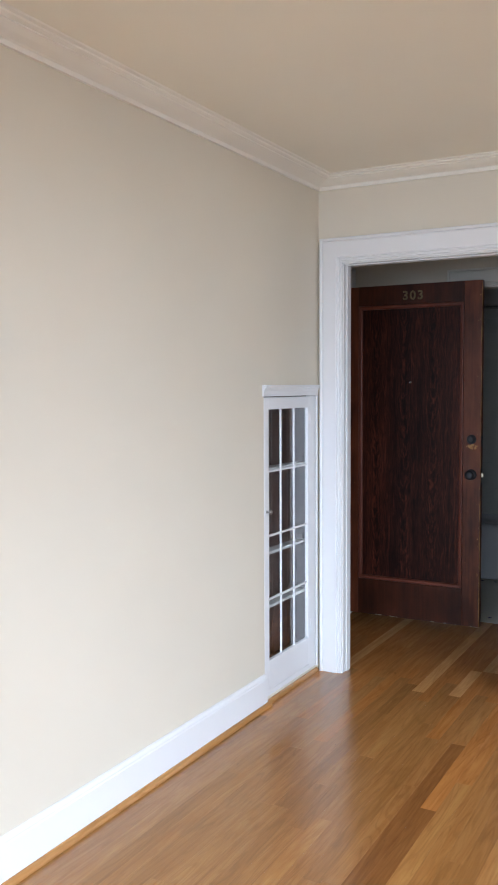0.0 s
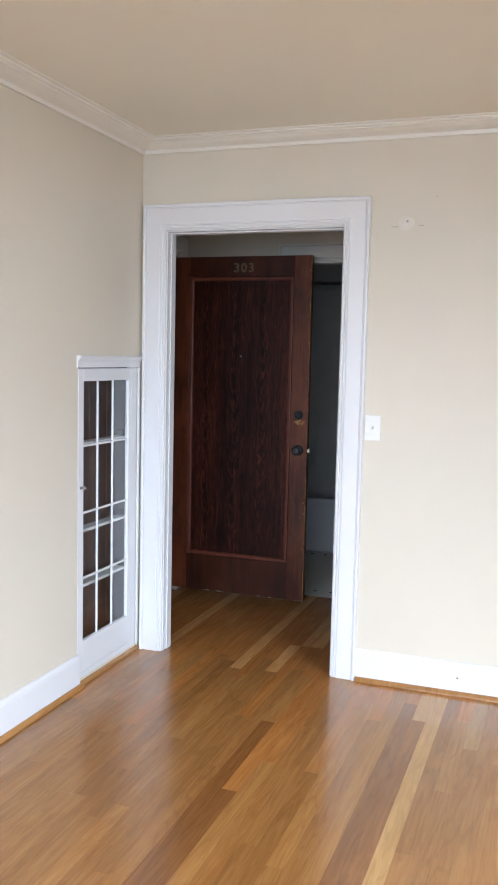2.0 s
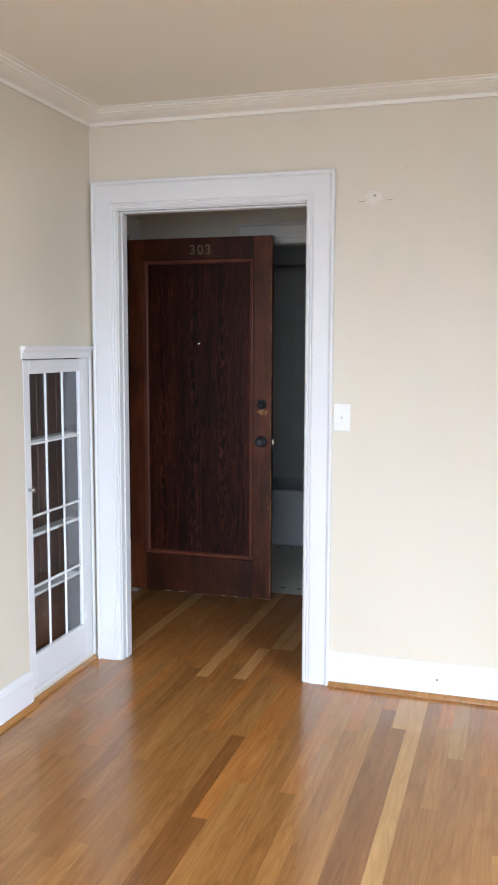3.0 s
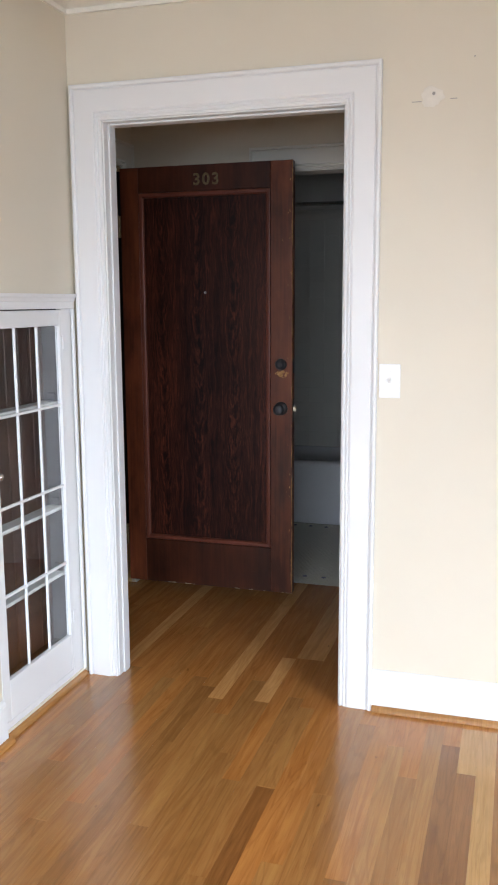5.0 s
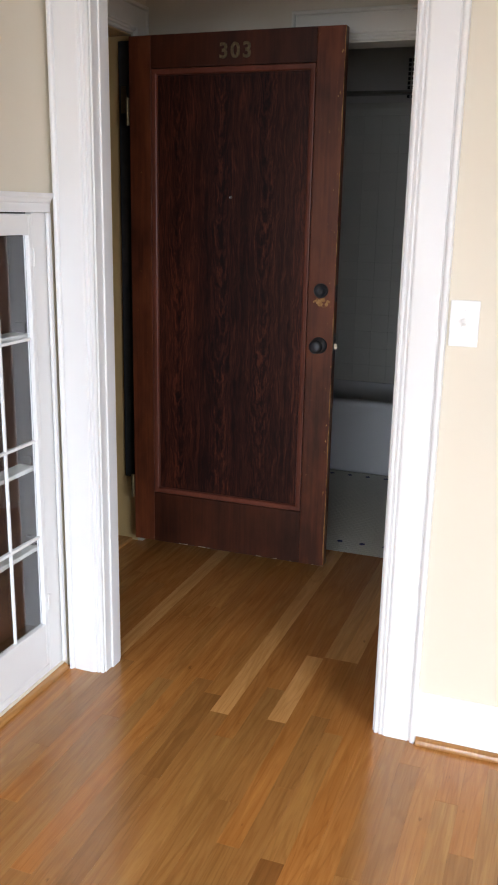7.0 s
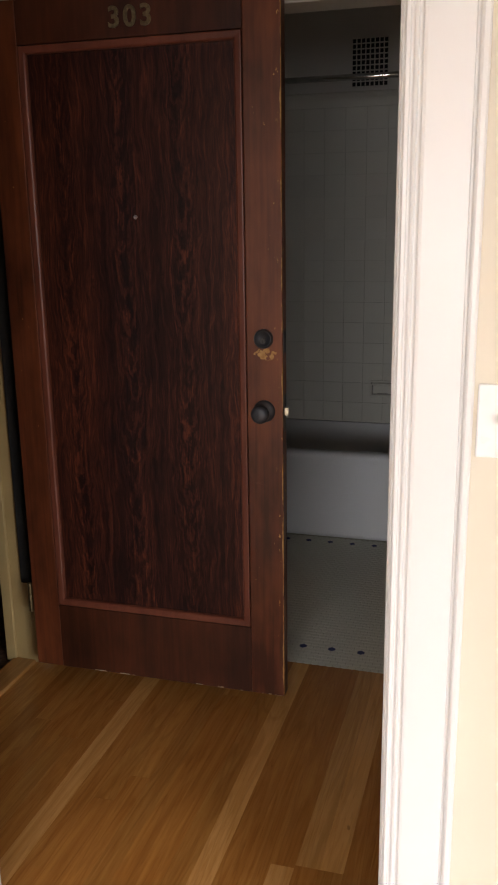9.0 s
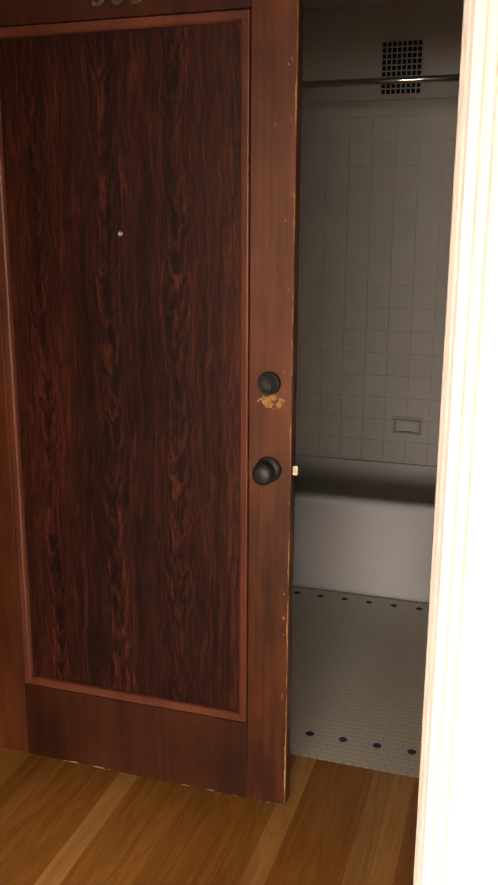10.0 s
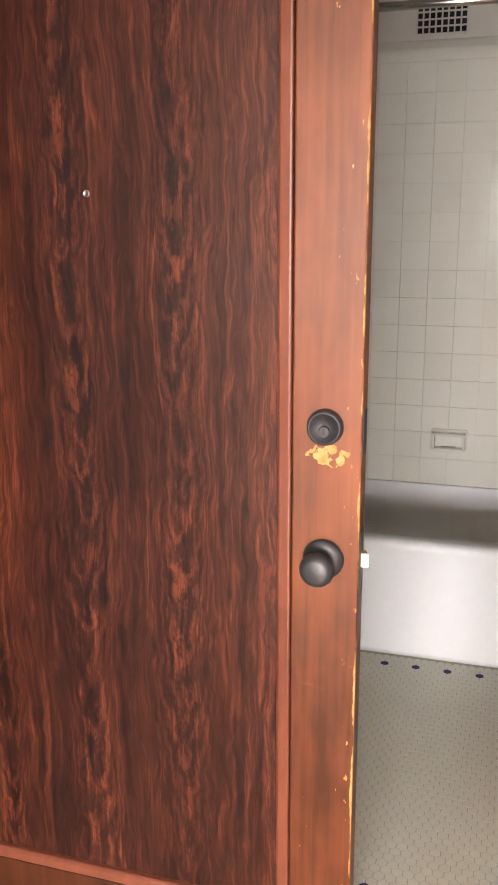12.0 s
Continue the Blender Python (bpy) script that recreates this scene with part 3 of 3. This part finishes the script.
for z in (1.30, 0.265):
    bm = boxed((D1, 3.975, z - 0.022), (D1 + 0.0015, 4.004, z + 0.022), 0.0005)
    sub("hinge", bm, TRIM, door, "painted-over butt hinge")
    sub("hinge_pin", moved(turned([(0.0005, -0.024), (0.003, -0.024), (0.003, 0.024), (0.0005, 0.024)], 10), pose(D1 + 0.003, 3.9895, z)), TRIM, door)

# ---- the entry door, standing open ----
LX0, LX1, LY0, LY1, LZ0, LZ1 = -1.967, -1.115, 5.098, 5.142, 0.042, 2.070
PX0, PX1, PZ0, PZ1 = -1.874, -1.219, 0.262, 1.953     # inner edges of the frame, outer edges of the bead
leaf = thing("entry_door", "dark mahogany apartment door standing open, scuffed along its edge", "door", (LX0, LY0, 0))
for a, b in ((LX0, PX0), (PX1, LX1)):
    under("stile", boxed((a, LY0, LZ0), (b, LY1, LZ1), 0.0025, 2), DOORWOOD, leaf, "worn red-brown stile")
under("top_rail", boxed((PX0, LY0 + 0.0005, PZ1), (PX1, LY1 - 0.0005, LZ1), 0.001), DARKENED_RAILWOOD, leaf)
under("bottom_rail", boxed((PX0, LY0 + 0.0005, LZ0), (PX1, LY1 - 0.0005, PZ0), 0.001), DARKENED_RAILWOOD, leaf)
under("panel", boxed((PX0, LY0 + 0.012, PZ0), (PX1, LY1 - 0.012, PZ1)), PANEL, leaf, "dark figured rosewood veneer panel")
BEAD = [(0.0022, 0.012), (0.0022, 0.001), (0.0035, -0.0015), (0.006, -0.0022), (0.019, -0.0012), (0.0225, 0.0012), (0.0245, 0.0045), (0.0250, 0.012)]


def bead_place(side, u, v, end):
    x0, x1, z0, z1 = PX0 + u, PX1 - u, PZ0 + u, PZ1 - u
    corner = {"left": ((x0, z0), (x0, z1)), "right": ((x1, z1), (x1, z0)), "top": ((x0, z1), (x1, z1)), "bottom": ((x1, z0), (x0, z0))}[side][end]
    return (corner[0], LY0 + v, corner[1])


for side in ("left", "right", "top", "bottom"):
    under("panel_bead", strip(bmesh.new(), [[bead_place(side, u, v, e) for u, v in BEAD] for e in (0, 1)]), BEADWOOD, leaf, "reddish moulded bead")


def on_leaf(x, z, out=0.0):
    """A pose whose z axis points out of the leaf's face towards the room."""
    return pose(x, LY0 - out, z, 90, 0, 0)


bolt = under("deadbolt", moved(turned([(0.0005, 0.0), (0.0275, 0.0), (0.0275, 0.004), (0.0265, 0.010), (0.0235, 0.014), (0.0215, 0.0135), (0.0205, 0.010), (0.0005, 0.010)], 32), on_leaf(-1.169, 1.151)), BLACK, leaf, "round black lock cylinder", True)
sub("cylinder_plug", moved(turned([(0.0005, 0.010), (0.0085, 0.010), (0.0085, 0.0125), (0.0075, 0.0135), (0.0005, 0.0135)], 20), on_leaf(-1.169, 1.146)), GREYMETAL, bolt, "dull keyway plug", False)
# a black sliver on the plug, for the keyhole's unlit inside
sub("keyhole", boxed((-1.1698, LY0 - 0.0145, 1.141), (-1.1682, LY0 - 0.013, 1.150)), VOID, bolt)
rose = under("knob_rose", moved(turned([(0.0005, 0.0), (0.032, 0.0), (0.032, 0.003), (0.029, 0.007), (0.022, 0.010), (0.014, 0.012), (0.0005, 0.012)], 32), on_leaf(-1.169, 0.944)), BLACK, leaf, "black knob rose", True)
sub("door_knob", moved(turned([(0.0005, 0.010), (0.011, 0.010), (0.0105, 0.026), (0.015, 0.031), (0.0225, 0.036), (0.0262, 0.043), (0.0262, 0.050), (0.023, 0.057), (0.015, 0.0605), (0.0005, 0.0615)], 32), on_leaf(-1.169, 0.944)), BLACK, rose, "black round knob", True)
under("peephole", moved(turned([(0.0005, 0.0), (0.0065, 0.0), (0.0065, 0.002), (0.0045, 0.003), (0.0035, 0.0022), (0.0005, 0.0022)], 16), on_leaf(-1.544, 1.485, -0.012)), NICKEL, leaf, "small metal peephole", True)
under("latch_bolt", strip(bmesh.new(), [[(LX1 - 0.002, 5.112, 0.931), (LX1 - 0.002, 5.128, 0.931), (LX1 - 0.002, 5.128, 0.953), (LX1 - 0.002, 5.112, 0.953)],
                                        [(LX1 + 0.013, 5.112, 0.931), (LX1 + 0.006, 5.128, 0.931), (LX1 + 0.006, 5.128, 0.953), (LX1 + 0.013, 5.112, 0.953)]]), PALEBRASS, leaf, "pale brass spring latch")
under("latch_plate", boxed((LX1, 5.107, 0.885), (LX1 + 0.0016, 5.133, 0.990), 0.0005), BLACK, leaf, "dark latch plate")
under("deadbolt_plate", boxed((LX1, 5.107, 1.110), (LX1 + 0.0016, 5.133, 1.175), 0.0005), BLACK, leaf, "dark deadbolt plate")
for z in (1.80, 0.28):
    h = under("hinge", boxed((LX0 - 0.0035, LY0 + 0.004, z - 0.050), (LX0 - 0.0005, LY1 - 0.008, z + 0.050), 0.0008), BRASS, leaf, "old brass butt hinge")
    sub("hinge_knuckle", moved(turned([(0.0005, -0.052), (0.003, -0.052), (0.0065, -0.049), (0.0065, 0.049), (0.003, 0.052), (0.0005, 0.052)], 12), pose(LX0 - 0.008, LY0 - 0.002, z)), BRASS, h)


def digit(text, x, z, size, parent):
    """One raised brass numeral on the door's top rail."""
    cu = bpy.data.curves.new("numeral", "FONT")
    cu.body, cu.size, cu.extrude, cu.bevel_depth, cu.align_x = text, size, 0.0018, 0.0007, "CENTER"
    cu.offset = 0.0009
    tmp = bpy.data.objects.new("numeral", cu)
    scene.collection.objects.link(tmp)
    bpy.context.view_layer.update()
    me = bpy.data.meshes.new_from_object(tmp.evaluated_get(bpy.context.evaluated_depsgraph_get()))
    bpy.data.objects.remove(tmp)
    me.transform(pose(x, LY0 - 0.0022, z, 90, 0, 0))
    me.materials.clear()
    me.materials.append(BRASS)
    ob = new("numeral", me)
    ob.parent = parent
    bpy.context.view_layer.update()
    ob.matrix_parent_inverse = parent.matrix_world.inverted()
    return tagged(ob, "tarnished brass numeral")


for t, x in zip("303", (-1.575, -1.529, -1.483)):
    digit(t, x, 1.979, 0.074, leaf)

# ---- living room fittings ----
plate = thing("light_switch", "white plastic light switch plate with a toggle beside the doorway", "light switch", (-0.521, YN, 1.176))
under("cover_plate", boxed((-0.5575, YN - 0.006, 1.119), (-0.4865, YN + 0.0005, 1.233), 0.0025, 2), WHITEPLASTIC, plate)
under("toggle_slot", boxed((-0.528, YN - 0.0068, 1.163), (-0.516, YN - 0.005, 1.189), 0.0006), WHITEPLASTIC, plate)
under("toggle", moved(boxed((-0.0042, -0.016, -0.006), (0.0042, 0.004, 0.006), 0.0015, 2), pose(-0.522, YN - 0.006, 1.177, -28, 0, 0)), WHITEPLASTIC, plate)
for z in (1.146, 1.206):
    under("screw", moved(turned([(0.0005, 0.0), (0.0032, 0.0), (0.0028, 0.0012), (0.0005, 0.0016)], 12), pose(-0.522, YN - 0.0058, z, 90, 0, 0)), WHITEPLASTIC, plate)


def blot(cx, cz, w, h, seed, thick=0.0012, n=22):
    """A ragged flat smear on the doorway wall."""
    rnd = random.Random(seed)
    ring = []
    for i in range(n):
        a = 2 * math.pi * i / n
        r = 0.75 + 0.35 * rnd.random()
        ring.append((cx + w / 2 * r * math.cos(a), cz + h / 2 * r * math.sin(a)))
    return strip(bmesh.new(), [[(x, YN + 0.0003, z) for x, z in ring], [(cx + (x - cx) * 0.93, YN - thick, cz + (z - cz) * 0.93) for x, z in ring]])


fill = thing("wall_patch", "patch of white filler with an old screw plug on the wall", "wall patch", (-0.405, YN, 2.075))
under("filler", blot(-0.405, 2.080, 0.085, 0.060, 4), FILLER, fill)
under("filler_smear", blot(-0.415, 2.066, 0.050, 0.050, 9, 0.0008), FILLER, fill)
under("screw_plug", moved(turned([(0.0005, 0), (0.005, 0), (0.005, 0.002), (0.003, 0.003), (0.0005, 0.002)], 14), pose(-0.402, YN - 0.001, 2.086, 90, 0, 0)), GREYMARK, fill, "grey screw plug", True)
for x0, z0, w in ((-0.470, 2.063, 0.030), (-0.352, 2.066, 0.022)):
    under("scratch", boxed((x0, YN - 0.0006, z0), (x0 + w, YN + 0.0003, z0 + 0.0025)), GREYMARK, fill)
tagged(part("nail_hole", moved(turned([(0.0005, 0), (0.0026, 0), (0.0022, 0.001), (0.0005, 0.001)], 10), pose(-0.28, YN - 0.0002, 2.188, 90, 0, 0)), GREYMARK), "small grey nail hole in the wall", "nail hole")
# a flat black disc on the board, for the hole's unlit inside
tagged(part("cable_hole", moved(turned([(0.0005, 0), (0.0042, 0), (0.0035, 0.0012), (0.0005, 0.0012)], 12), pose(-0.098, YN - 0.0158, 0.079, 90, 0, 0)), VOID), "small dark cable hole in the baseboard", "hole")

# ---- bathroom ----
tub = thing("bathtub", "white enamelled built-in bathtub with a plain apron", "bathtub", (-1.18, 6.95, 0))
RIM = 0.415
TUBX0, TUBX1 = BW + 0.004, BE - 0.004
APRON = [(6.612, 0.0), (6.606, 0.02), (6.612, 0.10), (6.622, 0.22), (6.620, 0.32), (6.606, 0.372), (6.598, 0.388), (6.598, 0.402), (6.606, 0.412), (6.622, 0.417), (6.66, 0.416),
         (6.685, 0.408), (6.70, 0.38), (6.73, 0.25), (6.76, 0.22), (6.82, 0.19), (7.22, 0.19), (7.30, 0.22), (7.36, 0.30), (7.384, 0.350), (7.389, 0.372), (7.392, 0.379), (7.400, 0.381), (7.400, 0.0)]
under("body", strip(bmesh.new(), [[(x, y, z) for y, z in APRON] for x in (TUBX0, TUBX1)]), ENAMEL, tub, smooth=True)
for x0, x1 in ((TUBX0, TUBX0 + 0.09), (TUBX1 - 0.10, TUBX1)):
    under("end", boxed((x0, 6.64, 0.05), (x1, 7.39, 0.4175), 0.02, 3), ENAMEL, tub)

tiling = tagged(part("tiling_north", boxed((BW, BN - 0.002, 0.37), (BE, BN + 0.006, 2.010)), GROUT), "square white glazed tiles over the bathtub", "wall tiles", kind="structure")
PITCH = 0.1085


def tile_mesh(w, h, d, bevel, material):
    return mesh_of("tile", boxed((-w / 2, -d, -h / 2), (w / 2, 0, h / 2), bevel, 2), material)


square = tile_mesh(PITCH - 0.0009, PITCH - 0.0009, 0.006, 0.0006, TILE)
TX0, TZ0 = -1.8985, 2.010 - 15 * PITCH
for c in range(15):
    for r in range(15):
        x, z = TX0 + (c + 0.5) * PITCH, TZ0 + (r + 0.5) * PITCH
        if x + PITCH / 2 > BE:
            continue
        ob = new("tile", square)
        ob.parent = tiling
        ob.location = (x, BN - 0.002 + random.uniform(-0.0003, 0.0003), z)
        ob.rotation_euler = (radians(random.uniform(-0.25, 0.25)), 0, radians(random.uniform(-0.25, 0.25)))
CAPT = [(0.0, 2.0105), (0.013, 2.0105), (0.014, 2.018), (0.013, 2.055), (0.009, 2.075), (0.004, 2.084), (0.0, 2.086)]
structure("tile_cap", extrude_profile(CAPT, (BW, BN + 0.007), (BE, BN + 0.007)), TILE, "white rounded cap course above the tiles", "tile trim")

soap = thing("soap_dish", "white ceramic soap dish set in the tiles", "soap dish", (-1.135, BN - 0.008, 0.575))
under("back_plate", boxed((-1.207, BN - 0.016, 0.530), (-1.063, BN - 0.007, 0.618), 0.004, 2), TILE, soap)
under("tray", boxed((-1.200, BN - 0.055, 0.534), (-1.070, BN - 0.010, 0.546), 0.005, 2), TILE, soap)
for x in (-1.200, -1.080):
    under("side", boxed((x, BN - 0.050, 0.540), (x + 0.010, BN - 0.010, 0.606), 0.004, 2), TILE, soap)
arc = [(-1.200 + 0.130 * i / 12, math.sin(math.pi * i / 12)) for i in range(13)]
under("grab_bar", strip(bmesh.new(), [[(x, BN - 0.036 - 0.022 * k + 0.006 * math.cos(v), 0.601 + 0.006 * k + 0.006 * math.sin(v)) for v in [math.pi * j / 4 for j in range(8)]] for x, k in arc]), TILE, soap, "", True)
under("recess", boxed((-1.186, BN - 0.0175, 0.552), (-1.084, BN - 0.0155, 0.588)), TILE, soap)
# a grey strip for the dark line at the dish's foot
under("soap_residue", boxed((-1.165, BN - 0.046, 0.5455), (-1.105, BN - 0.022, 0.5500), 0.002, 2), GREYMARK, soap, "grey strip on the tray")

rod = thing("shower_rod", "steel shower curtain rod above the bathtub", "curtain rod", (-1.18, 6.63, 2.04))
under("tube", moved(turned([(0.0005, TUBX0), (0.0125, TUBX0), (0.0125, TUBX1), (0.0005, TUBX1)], 16), pose(0, 6.63, 2.040, 0, 90, 0)), CHROME, rod, "", True)
for x, s in ((BW, 1), (BE, -1)):
    under("flange", moved(turned([(0.0005, 0), (0.028, 0), (0.026, 0.008), (0.016, 0.014), (0.0005, 0.014)], 16), pose(x, 6.63, 2.040, 0, 90 * s, 0)), CHROME, rod, "", True)

vent = thing("wall_vent", "dark square-holed air vent grille high on the bathroom wall", "vent", (-1.235, BN + 0.008, 2.25))
VX0, VX1, VZ0, VZ1 = -1.330, -1.148, 2.104, 2.330
# a black sheet close behind the bars, for the duct's unlit depth
under("backing", boxed((VX0, BN + 0.004, VZ0), (VX1, BN + 0.0078, VZ1)), VOID, vent)
NX, NZ = 8, 9
for i in range(NX + 1):
    x = VX0 + (VX1 - VX0) * i / NX
    under("bar", boxed((x - 0.0028, BN - 0.004, VZ0), (x + 0.0028, BN + 0.004, VZ1), 0.001), BATHWALL, vent)
for i in range(NZ + 1):
    z = VZ0 + (VZ1 - VZ0) * i / NZ
    under("bar", boxed((VX0, BN - 0.0035, z - 0.0028), (VX1, BN + 0.0035, z + 0.0028), 0.001), BATHWALL, vent)

# the bathroom's own door, swung in against the east side
HINGE, SWING = Vector((BR - 0.024, BY + 0.018, 0)), 99.6
bdoor = new("bathroom_door")
bdoor.matrix_world = pose(*HINGE, 0, 0, SWING)
tagged(bdoor, "white painted panel door standing open into the bathroom", "door")
W = 0.595
part("stile", boxed((0, -0.035, 0.012), (0.095, 0, 2.03), 0.002), TRIM, bdoor)
part("stile", boxed((W - 0.095, -0.035, 0.012), (W, 0, 2.03), 0.002), TRIM, bdoor)
for z0, z1 in ((0.012, 0.245), (1.93, 2.03)):
    part("rail", boxed((0.095, -0.0348, z0), (W - 0.095, -0.0002, z1), 0.001), TRIM, bdoor)
part("panel", boxed((0.095, -0.026, 0.245), (W - 0.095, -0.010, 1.93)), TRIM, bdoor)
for a, b in (((0.095, 0.245), (0.110, 1.93)), ((W - 0.110, 0.245), (W - 0.095, 1.93)), ((0.110, 0.245), (W - 0.110, 0.260)), ((0.110, 1.915), (W - 0.110, 1.93))):
    part("panel_moulding", boxed((a[0], -0.010, a[1]), (b[0], -0.002, b[1]), 0.003, 2), TRIM, bdoor)
r2 = part("knob_rose", moved(turned([(0.0005, 0), (0.024, 0), (0.022, 0.005), (0.011, 0.009), (0.010, 0.022), (0.0005, 0.022)], 20), pose(W - 0.055, 0, 0.925, -90, 0, 0)), BRASS, bdoor, "brass knob rose", True)
part("door_knob", moved(turned([(0.0005, 0.020), (0.010, 0.020), (0.018, 0.026), (0.021, 0.034), (0.019, 0.042), (0.012, 0.047), (0.0005, 0.048)], 12), pose(W - 0.055, 0, 0.925, -90, 0, 0)), GLASS, r2, "faceted glass knob")
for z in (0.25, 1.78):
    part("hinge", moved(turned([(0.0005, -0.045), (0.0055, -0.045), (0.0055, 0.045), (0.0005, 0.045)], 10), pose(-0.004, 0.003, z)), TRIM, bdoor, "painted hinge")

# ---- floors, their pieces last ----
bath_floor = structure("floor_bathroom", boxed((BW, 5.376, -0.03), (BE, BN, -0.0015)), FLOORGROUT, "small white hexagon tiles with blue accents", "tiled floor")
PH = 0.0258
RH = PH * math.sqrt(3) / 2
ROW0, ROWN = 5.515, 5.515 + 46 * RH


def hexagon(bm, x, y, r, h):
    lower = [bm.verts.new((x + r * math.sin(math.pi * i / 3), y + r * math.cos(math.pi * i / 3), -0.002)) for i in range(6)]
    mid = [bm.verts.new((x + r * math.sin(math.pi * i / 3), y + r * math.cos(math.pi * i / 3), h - 0.0008)) for i in range(6)]
    top = [bm.verts.new((x + r * 0.93 * math.sin(math.pi * i / 3), y + r * 0.93 * math.cos(math.pi * i / 3), h)) for i in range(6)]
    for a, b in ((lower, mid), (mid, top)):
        for i in range(6):
            j = (i + 1) % 6
            bm.faces.new((a[j], a[i], b[i], b[j]))
    bm.faces.new(top[::-1])


R = PH / math.sqrt(3) * 0.93
bm, blues, near_whites = bmesh.new(), [], []
for row in range(-6, 49):
    y = ROW0 + row * RH
    for c in range(-32, 32):
        x = -1.150 + (c + 0.5 * (row % 2)) * PH
        if not (BW + PH < x < BE - PH) or y < 5.398 or y > 6.60 or (y < BY and not BL + 0.012 < x < BR - 0.012):
            continue
        if row in (0, 46) and c % 4 == 0:
            blues.append((x, y))
        elif y < 5.70 and BL < x < BR:
            near_whites.append((x, y))
        else:
            hexagon(bm, x, y, R, 0.0003)
tagged(part("hexagon_tiles", bm, HEX, bath_floor), "white hexagon tiles", kind="stuff")
bm = bmesh.new()
hexagon(bm, 0, 0, R, 0.0004)
blue = mesh_of("hexagon_tile", bm, BLUE)
bm = bmesh.new()
hexagon(bm, 0, 0, R, 0.0003)
white = mesh_of("hexagon_tile", bm, HEX)
for me, places in ((blue, blues), (white, near_whites)):
    for x, y in places:
        ob = new("hexagon_tile", me)
        ob.parent, ob.location = bath_floor, (x, y, 0)

floor = structure("floor", boxed((HX - 0.02, YS, -0.06), (XE, 5.376, -0.012)), GAP, "honey-coloured varnished oak strip floor", "floor")
STRIP, X_ORIGIN = 0.0572, -0.184
# strips that stand out: row, from, to, tone
MARKED = {0: [(1.15, 4.03, "pale")], -1: [(1.6, 3.735, "dark"), (3.735, 4.03, "pale")], -2: [(1.9, 3.9, "dark")], -3: [(1.7, 4.03, "light")],
          1: [(1.5, 2.735, "mid"), (2.735, 4.03, "mid")], 2: [(1.9, 3.17, "mid"), (3.17, 3.80, "light")], 3: [(2.0, 3.545, "mid"), (3.545, 4.12, "pale")],
          -11: [(1.8, 3.49, "dark"), (3.49, 4.03, "light"), (4.03, 5.39, "mid")], -10: [(1.6, 2.9, "dark")], -9: [(2.0, 3.15, "light")], -8: [(2.1, 3.5, "mid")],
          -17: [(2.9, 4.01, "mid"), (4.01, 5.39, "pale")], -18: [(4.1, 5.39, "light")], -16: [(3.9, 5.39, "mid")], -15: [(4.2, 5.39, "mid")],
          -14: [(4.03, 4.44, "pale"), (4.44, 5.39, "mid")], -13: [(3.5, 4.45, "mid"), (4.45, 5.39, "pale")], -12: [(4.1, 4.45, "light"), (4.45, 5.39, "pale")],
          -25: [(4.19, 5.39, "pale")], -24: [(4.19, 5.39, "mid")]}


def strip_mesh(material):
    bm = bmesh.new()
    w, c = STRIP / 2 - 0.00006, 0.00016
    rings = [[(-w, y, -0.0125), (-w, y, -c), (-w + c, y, 0), (w - c, y, 0), (w, y, -c), (w, y, -0.0125)] for y in (0.0, 1.0)]
    return mesh_of("floorboard", strip(bm, rings), material)


strips = {k: strip_mesh(m) for k, m in OAK.items()}
hall_lit_strips = {k: strip_mesh(m) for k, m in HALL_LIT_OAK.items()}
rnd = random.Random(11)
rest = bmesh.new()
first, last = math.floor((HX - 0.02 - X_ORIGIN) / STRIP), math.ceil((XE - X_ORIGIN) / STRIP)
for k in range(first, last):
    x = X_ORIGIN + (k + 0.5) * STRIP
    start, end = (YH - 0.05 if x < XW - 0.03 else YS), (5.390 if x < HE else YN)
    cuts, y = [], start
    fixed = list(MARKED.get(k, []))
    while y < end - 0.001:
        nxt = next((f for f in fixed if abs(f[0] - y) < 1e-6), None)
        if nxt:
            cuts.append((y, min(nxt[1], end), nxt[2]))
            y = min(nxt[1], end)
            continue
        stop = min([f[0] for f in fixed if f[0] > y] + [end])
        length = rnd.choice((0.7, 0.9, 1.2, 1.5, 1.9)) * rnd.uniform(0.85, 1.15)
        b = y + length
        if stop - b < 0.25:
            b = stop
        # past y = 3.6 mostly light strips, to brighten the hall floor
        cuts.append((y, b, rnd.choices(("mid", "light", "dark", "pale"), (76, 24, 0, 0) if y < 3.6 else (35, 65, 0, 0))[0]))
        y = b
    for a, b, tone in cuts:
        if b > 1.7 and x < 0.75:
            ob = new("floorboard", (hall_lit_strips if a > 3.95 or b > 4.4 else strips)[tone])
            ob.parent, ob.location, ob.scale = floor, (x, a + 0.0004, rnd.uniform(-0.00025, 0)), (1, b - a - 0.0008, 1)
        else:
            box(rest, (x - STRIP / 2 + 0.0003, a, -0.0125), (x + STRIP / 2 - 0.0003, b - 0.0008, -0.0002))
tagged(part("floorboards", rest, OAK["mid"], floor), "oak floor strips", kind="stuff")
